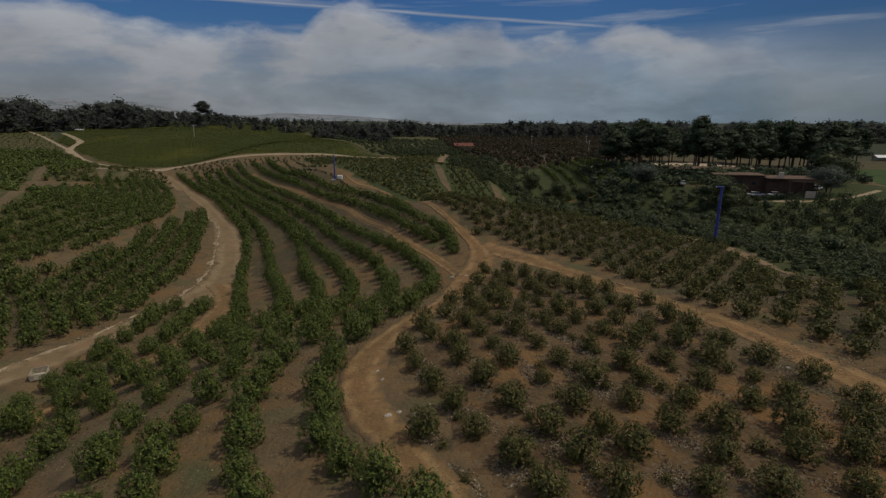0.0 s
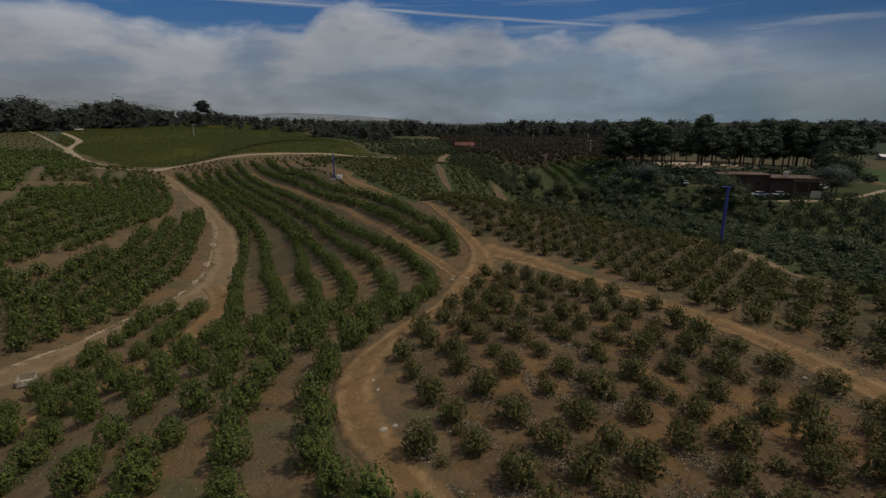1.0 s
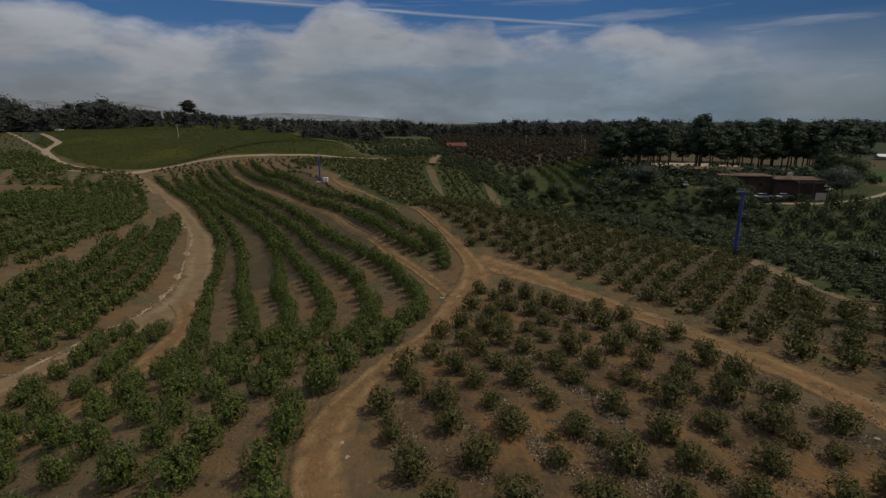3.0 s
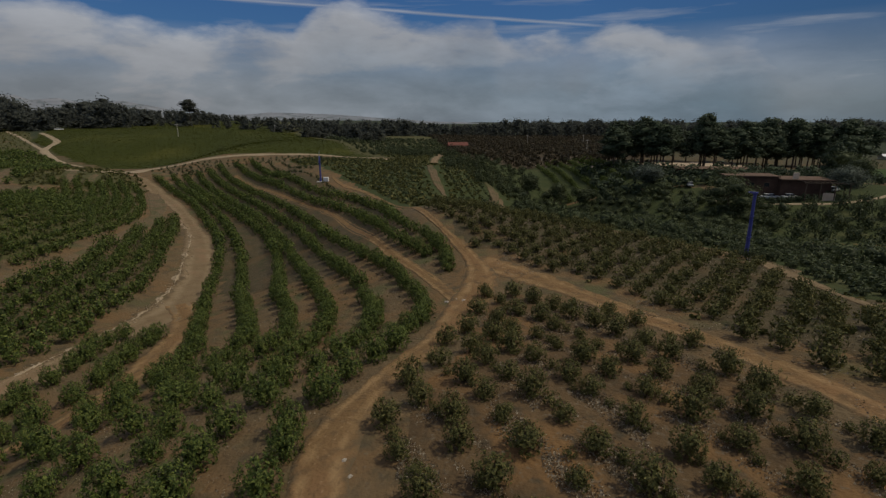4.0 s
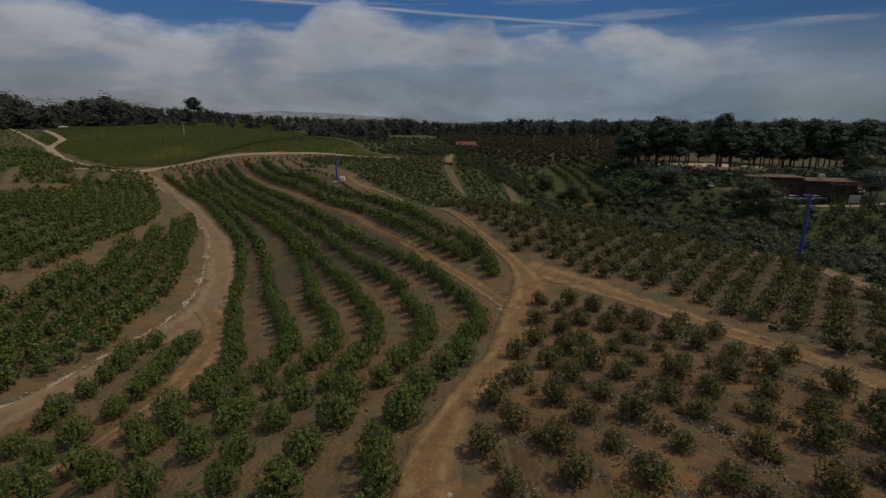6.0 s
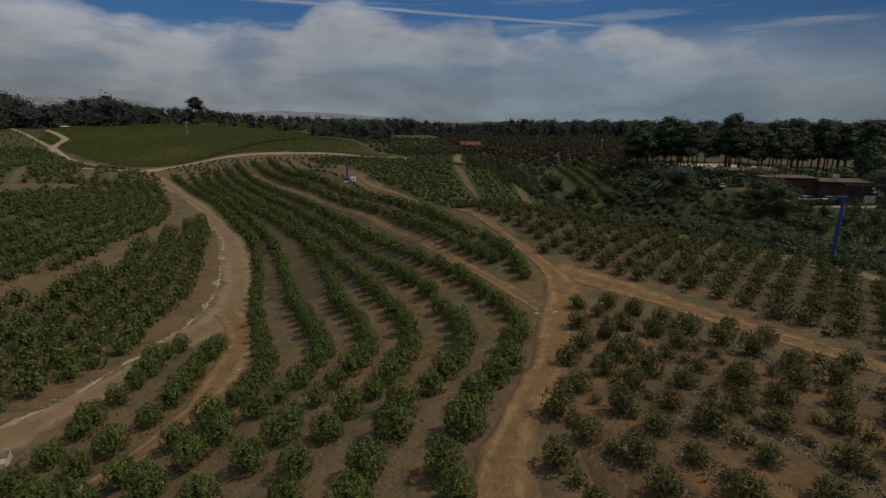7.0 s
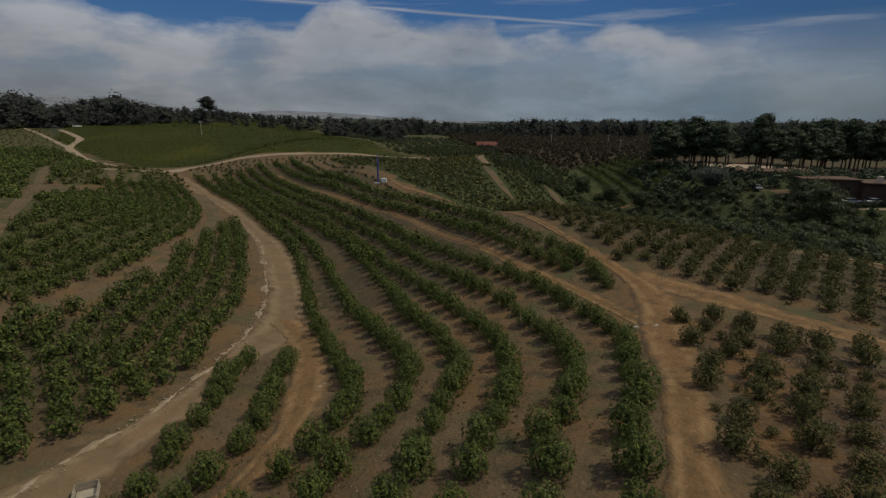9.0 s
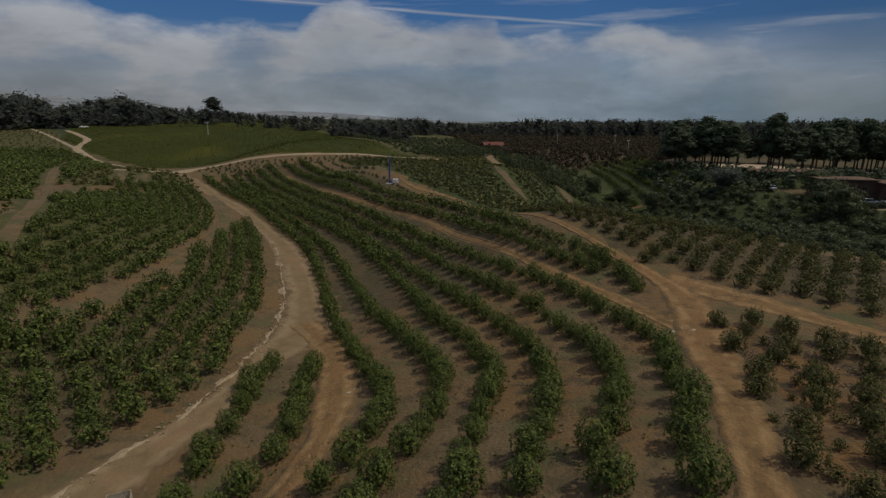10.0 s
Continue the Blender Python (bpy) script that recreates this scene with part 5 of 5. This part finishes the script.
def long_shed():
    x, y = 102, 199
    top = new("stable")
    top.matrix_basis = pose(x, y, ground_at(x, y), 0, 0, -8)
    tagged(top, "long low stable with a pale brown roof", "building")
    part("wall", box(bmesh.new(), -12.5, -2.5, -1.5, 12.5, 2.5, 1.9), STUCCO, top)
    part("roof", gable_roof(bmesh.new(), -12.5, -2.5, 12.5, 2.5, 1.9, 0.8, 0.6), ROOF, top)


long_shed()


def marquee():
    x, y = 250, 282
    top = new("marquee")
    top.matrix_basis = pose(x, y, ground_at(x, y), 0, 0, -10)
    tagged(top, "long white canvas marquee on the lawn", "tent")
    part("roof", gable_roof(bmesh.new(), -10, -3, 10, 3, 1.7, 1.2, 0.3), WHITE, top)
    for k in range(6):
        for s in (-2.8, 2.8):
            part("post", tube(bmesh.new(), 0.08, 0.08, -0.6, 1.7, 8, -9.5 + k * 3.8, s), STEEL, top)
    part("side_curtain", box(bmesh.new(), -9.6, 2.7, 0.3, 9.6, 2.75, 1.68), WHITE, top)


marquee()


def parked_car(x, y, turn, label, paint, long=4.4):
    g = ground_at(x, y) + 0.32
    top = new("parked_car")
    top.matrix_basis = pose(x, y, g, 0, 0, turn)
    tagged(top, label, "car", "cars parked by the lodge")
    bm = box(bmesh.new(), -long / 2, -0.88, 0.3, long / 2, 0.88, 0.95, 0.12)
    part("body", bm, paint, top)
    bm = box(bmesh.new(), -long * 0.36, -0.78, 0.95, long * 0.24, 0.78, 1.5, 0.05)
    for v in bm.verts:
        if v.co.z > 1.2:
            v.co.x *= 0.78
            v.co.y *= 0.86
    part("cabin", bm, CAR_GLASS, top)
    part("roof", box(bmesh.new(), -long * 0.27, -0.64, 1.49, long * 0.18, 0.64, 1.54, 0.02), paint, top)
    for sx in (-0.32, 0.32):
        for sy in (-0.82, 0.82):
            w = part("wheel", tube(bmesh.new(), 0.33, 0.33, -0.11, 0.11, 14, 0, 0, None), TYRE, top)
            w.matrix_basis = pose(sx * long, sy, 0.33, 90, 0, 0)


parked_car(85, 178.5, 70, "pale silver car parked among trees", SILVER)
parked_car(103, 155.2, -10, "pale silver car parked before the lodge", SILVER)
parked_car(98.3, 157.2, -12, "pale silver pickup parked before the lodge", SILVER, 5.2)
parked_car(118, 158.5, 30, "pale silver car parked under a grey tree", SILVER)
parked_car(-262, 372, 40, "white van parked on the hilltop", WHITE, 5.4)


def rail_fence(x0, y0, x1, y1):
    n = int(math.hypot(x1 - x0, y1 - y0) / 3.2)
    top = new("rail_fence")
    top.matrix_basis = pose(x0, y0, 0)
    tagged(top, "dark wooden rail fence round the riding ground", "fence")
    for k in range(n + 1):
        x, y = (x1 - x0) * k / n, (y1 - y0) * k / n
        g = ground_at(x0 + x, y0 + y)
        part("post", box(bmesh.new(), x - 0.09, y - 0.09, g - 0.4, x + 0.09, y + 0.09, g + 1.7, 0.01), POLE, top)
    a = math.atan2(y1 - y0, x1 - x0)
    for h in (0.6, 1.1, 1.55):
        v, f = [], []
        for k in range(n + 1):
            x, y = (x1 - x0) * k / n, (y1 - y0) * k / n
            g = ground_at(x0 + x, y0 + y) + h
            px, py = -math.sin(a) * 0.05, math.cos(a) * 0.05
            v += [(x + px, y + py, g - 0.09), (x - px, y - py, g - 0.09), (x - px, y - py, g + 0.09), (x + px, y + py, g + 0.09)]
            if k:
                b = 4 * k
                f += [(b - 4 + i, b - 4 + (i + 1) % 4, b + (i + 1) % 4, b + i) for i in range(4)]
        mesh_object("rail", v, f, POLE, top)


rail_fence(92, 208, 128, 206)
rail_fence(130, 206, 166, 218)


def palm(x, y, height):
    g = ground_at(x, y)
    r = np.random.default_rng(int(x))
    top = new("palm_tree")
    top.matrix_basis = pose(x, y, g)
    tagged(top, "slim palm tree with drooping fronds", "tree", "palms by the riding ground")
    tv, tf = tapered([(0, 0, -0.5), (0.1, 0, height * 0.5), (0.25, 0.1, height)], [0.3, 0.22, 0.18], 8)
    mesh_object("trunk", tv, tf, BARK, top)
    V, F = [], []
    for k in range(22):
        a, lift = k * 2.4, r.uniform(-0.3, 0.9)
        for s in range(7):
            u0, u1 = s / 7, (s + 1) / 7
            def at(u, w):
                d = 2.6 * u
                z = height + lift * d - 0.55 * d * d * 0.42
                return (0.25 + math.cos(a) * d - math.sin(a) * w, 0.1 + math.sin(a) * d + math.cos(a) * w, z - abs(w) * 0.4)
            w0, w1 = 0.42 * math.sin(math.pi * (0.15 + 0.8 * u0)), 0.42 * math.sin(math.pi * (0.15 + 0.8 * u1))
            b = len(V)
            V += [at(u0, -w0), at(u0, 0), at(u0, w0), at(u1, -w1), at(u1, 0), at(u1, w1)]
            F += [(b, b + 1, b + 4, b + 3), (b + 1, b + 2, b + 5, b + 4)]
    mesh_object("fronds", V, F, LEAF_FAR, top)


for x, y, h in ((150, 223, 8.5), (155, 225, 9.5), (159, 221, 8.0)):
    palm(x, y, h)


def round_tree(x, y, width, height, leaf, label, seed):
    g = ground_at(x, y)
    top = new("round_tree")
    top.matrix_basis = pose(x, y, g, 0, 0, seed * 77)
    tagged(top, label, "tree")
    tv, tf = tapered([(0, 0, -0.4), (0.1, 0, height * 0.3), (0, 0.1, height * 0.6)], [0.25, 0.2, 0.1], 7)
    mesh_object("trunk", tv, tf, BARK, top)
    rg = np.random.default_rng(seed)
    V, F, at = [], [], 0
    for k in range(8):
        a, o = rg.random() * 6.283, width * 0.28 * rg.random()
        size = (width * 0.27, width * 0.27, height * 0.26)
        v, f = leaf_cloud(rg, 520, size, 0.26, 0, shell=0.4, aspect=0.5, lumps=12)
        w, g = blob(rg, size, 0, 0.4)
        f, v = np.vstack([f, g + len(v)]), np.vstack([v, w])
        v = v + np.array([math.cos(a) * o, math.sin(a) * o, height * rg.uniform(0.08, 0.48)])
        V.append(v)
        F.append(f + at)
        at += len(v)
    c = big_mesh("crown", np.vstack(V), np.vstack(F), leaf)
    c.parent = top


round_tree(75, 188, 17, 9, LEAF_GREY, "broad silvery-grey tree in the valley", 1)
round_tree(117, 153, 16, 11, LEAF_GREY, "silvery-grey tree beside the lodge", 2)
round_tree(131, 166, 18, 12, LEAF_FAR, "dark rounded tree beside the lodge", 3)
round_tree(82, 150, 17, 12, LEAF_FAR, "dark rounded tree before the lodge", 4)
round_tree(93, 168, 14, 9, LEAF_FAR, "dark rounded tree behind the path", 5)
round_tree(46, 205, 13, 9, LEAF_FAR, "dark rounded tree in the hollow", 6)
round_tree(36, 208, 12, 8, LEAF_FAR, "dark spreading tree in the hollow", 7)
round_tree(55, 196, 11, 8, LEAF_FAR, "dark rounded tree at the hollow's foot", 8)


def rock(x, y, size, seed):
    bm = bmesh.new()
    bmesh.ops.create_icosphere(bm, subdivisions=2, radius=1)
    for v in bm.verts:
        k = 1 + 0.35 * noise.noise(v.co * 1.3 + Vector((seed * 3.1, 0, 0))) + 0.12 * noise.noise(v.co * 4)
        v.co = Vector((v.co.x * 1.2, v.co.y * 0.9, v.co.z * 0.6)) * k * size
    ob = part("rock", bm, ROCK)
    ob.matrix_basis = pose(x, y, ground_at(x, y) + size * 0.15, 0, 0, seed * 53)
    tagged(ob, "pale broken rock on the dirt", "rock", "rocks by the tracks")


for k, (x, y, s) in enumerate([(-3.4, 28.1, 0.26), (-2.8, 28.5, 0.17), (-4.9, 34.3, 0.2), (1.2, 63.9, 0.24), (3.1, 63.7, 0.27), (2.3, 64.4, 0.18), (24.5, 32.5, 0.14), (-29.6, 62, 0.2), (-29.2, 62.6, 0.14), (42, 74.5, 0.4), (43.2, 77, 0.3), (-4.4, 33.0, 0.14)]):
    rock(x, y, s, k)


def ledge():
    """The washed-out edge of the pale road: a low broken shelf."""
    line_ = spline([(-66.7, 140.2), (-56.4, 123.6), (-49.2, 105.3), (-45.1, 93), (-43.5, 84.3), (-43.3, 78.5), (-43.2, 72.9), (-43.1, 67.9), (-43.6, 63.2), (-43.9, 58.6), (-45.3, 55.7), (-46.4, 53.9), (-47.2, 51.2), (-48.5, 47)], 0.5)[:, :2]
    d = np.gradient(line_, axis=0)
    d /= np.hypot(*d.T)[:, None]
    r = np.random.default_rng(4)
    V, F = [], []
    prof = ((-1.1, -0.10), (-0.3, 0.10), (0.05, 0.26), (0.3, 0.06), (0.6, -0.14))
    for i, (p, t) in enumerate(zip(line_, d)):
        n = np.array([t[1], -t[0]])
        wob = 0.5 * noise.noise((i * 0.16, 0, 0)) + 0.25 * noise.noise((i * 0.6, 5, 0))
        k = max(0.02, 0.16 + 1.05 * noise.noise((i * 0.15, 9, 0)) + 0.6 * noise.noise((i * 0.7, 2, 0)))
        for o, h in prof:
            q = p - n * (o * k + wob)
            V.append((q[0], q[1], ground_at(q[0], q[1]) + 0.08 + h * k * (0.8 + 0.5 * r.random())))
        if i:
            b = len(V) - 10
            F += [(b + j, b + j + 1, b + j + 6, b + j + 5) for j in range(4)]
    tagged(mesh_object("ledge", V, F, LEDGE), "crumbling pale ledge along the road", "ledge", kind="structure")


ledge()


def litter(name, areas, count, size, mat, label, seed, rows=False):
    """Dead leaves, twigs and stones lying about."""
    r = np.random.default_rng(seed)
    V, F = [], []
    n = 0
    while n < count:
        # most of it gathers along the tree rows
        x0, y0, x1, y1 = areas[r.integers(len(areas))]
        x, y = r.uniform(x0, x1), r.uniform(y0, y1)
        if noise.noise((x * 0.35, y * 0.35, seed)) < -0.05 * r.random():
            continue
        off = ((x + 0.558) * 2.814 + (y - 0.730) * 1.288) / 9.917
        if rows and abs(off - round(off)) > 0.10 + 0.32 * r.random():
            continue
        n += 1
        a, s, w = r.random() * 6.283, size * r.uniform(0.4, 1.5), r.uniform(0.10, 0.5)
        c, q = math.cos(a) * s, math.sin(a) * s
        V.append([(x - c, y - q, r.uniform(0.02, 0.07)), (x + q * w, y - c * w, r.uniform(0.03, 0.12)), (x + c, y + q, r.uniform(0.02, 0.07)), (x - q * w, y + c * w, 0.02)])
    V = np.array(V).reshape(-1, 3)
    V[:, 2] += heights(V[:, 0], V[:, 1]) + 0.02
    i = np.arange(count)[:, None] * 4
    F = np.concatenate([i + [0, 1, 2], i + [0, 2, 3]], 1).reshape(-1, 3)
    tagged(big_mesh(name, V, F, mat), label, "litter", kind="stuff")


LITTER = material("dead_leaf", [(0.2, (0.12, 0.09, 0.056)), (0.5, (0.22, 0.175, 0.12)), (0.85, (0.38, 0.33, 0.25))], 2.0, 0.8, 3, None, by="island")
litter("leaf_litter", [(-2, 18, 26, 40), (4, 36, 22, 60), (-2, 18, 14, 36)], 46000, 0.058, LITTER, "dead leaves and twigs under the young trees", 2, True)
litter("row_litter", [(-30, 20, -6, 46), (-26, 44, 0, 70)], 9000, 0.045, LITTER, "scattered dead leaves between the rows", 6)
litter("block_litter", [(22, 30, 46, 80), (8, 70, 30, 100)], 14000, 0.075, LITTER, "scattered dead leaves in the upper block", 9)


def ledge_stones():
    """Broken pieces of the shelf lying below it."""
    r = np.random.default_rng(12)
    base = spline([(-56.4, 123.6), (-49.2, 105.3), (-45.1, 93), (-43.5, 84.3), (-43.2, 72.9), (-43.6, 63.2), (-45.3, 55.7), (-47.2, 51.2), (-48.5, 47)], 0.12)[:, :2]
    bm = bmesh.new()
    bmesh.ops.create_icosphere(bm, subdivisions=1, radius=1)
    v0 = np.array([v.co[:] for v in bm.verts])
    f0 = np.array([[v.index for v in f.verts] for f in bm.faces])
    bm.free()
    V, F = [], []
    for i, (x, y) in enumerate(base):
        if noise.noise((i * 0.035, 3.3, 0)) + 0.3 * r.normal() < 0.05:
            continue
        x, y, s = x + r.normal() * 0.55 + 0.2, y + r.normal() * 0.4, r.uniform(0.04, 0.15)
        a = r.random() * 6.283
        v = v0 * (1 + 0.25 * r.normal(size=(len(v0), 1))) * np.array([1.4, 0.8, 0.5]) * s
        v = np.stack([v[:, 0] * math.cos(a) - v[:, 1] * math.sin(a) + x, v[:, 0] * math.sin(a) + v[:, 1] * math.cos(a) + y, v[:, 2] + ground_at(x, y) + 0.1], 1)
        F.append(f0 + len(V) * len(v0))
        V.append(v)
    tagged(big_mesh("ledge_stones", np.vstack(V), np.vstack(F), LEDGE), "broken pale stones along the washed-out edge", "stones", kind="stuff")


ledge_stones()
front = np.stack([np.linspace(92, 113, 26), 156.2 - 0.10 * (np.linspace(92, 113, 26) - 92)], 1) + np.random.default_rng(3).normal(size=(26, 2)) * 0.5
front[:, 1] -= 2.0
plant("lodge_hedge", front, FAR, LEAF_DARK, "low dark shrubs before the lodge", (0.7, 1.05), "shrubs")
plant("tower_scrub", np.array([(43.2, 77.6), (44.8, 77.4), (45.6, 78.4), (42.6, 79.2), (44.2, 76.8), (46.4, 77.2)]), MID["green"], LEAF_FAR, "green scrub round the tower's foot", (0.6, 0.95), "shrubs")


def sapling_guards():
    """Short pale tubes round saplings at the foot of the far brown orchard."""
    r = np.random.default_rng(31)
    tv, tf = tapered([(0, 0, -0.1), (0, 0, 0.5), (0, 0, 1.0)], [0.17, 0.16, 0.15], 6)
    tv, tf = np.array(tv), np.array(tf)
    spots = lattice([(40, 262), (62, 254), (80, 250), (98, 272), (104, 306), (84, 312), (58, 296)], (3.4, 0.5), (-0.8, 7.0), (60, 260), 0.4)
    V, F, n = [], [], 0
    for x, y in spots[r.random(len(spots)) < 0.75]:
        V.append(tv * np.array([1, 1, r.uniform(0.7, 1.3)]) + np.array([x, y, ground_at(x, y) + 0.2]))
        F.append(tf + n * len(tv))
        n += 1
    ob = mesh_object("sapling_guards", np.vstack(V), np.vstack(F).tolist(), PLASTER)
    tagged(ob, "short pale tubes round saplings on brown soil", "tree guards", kind="stuff")


sapling_guards()
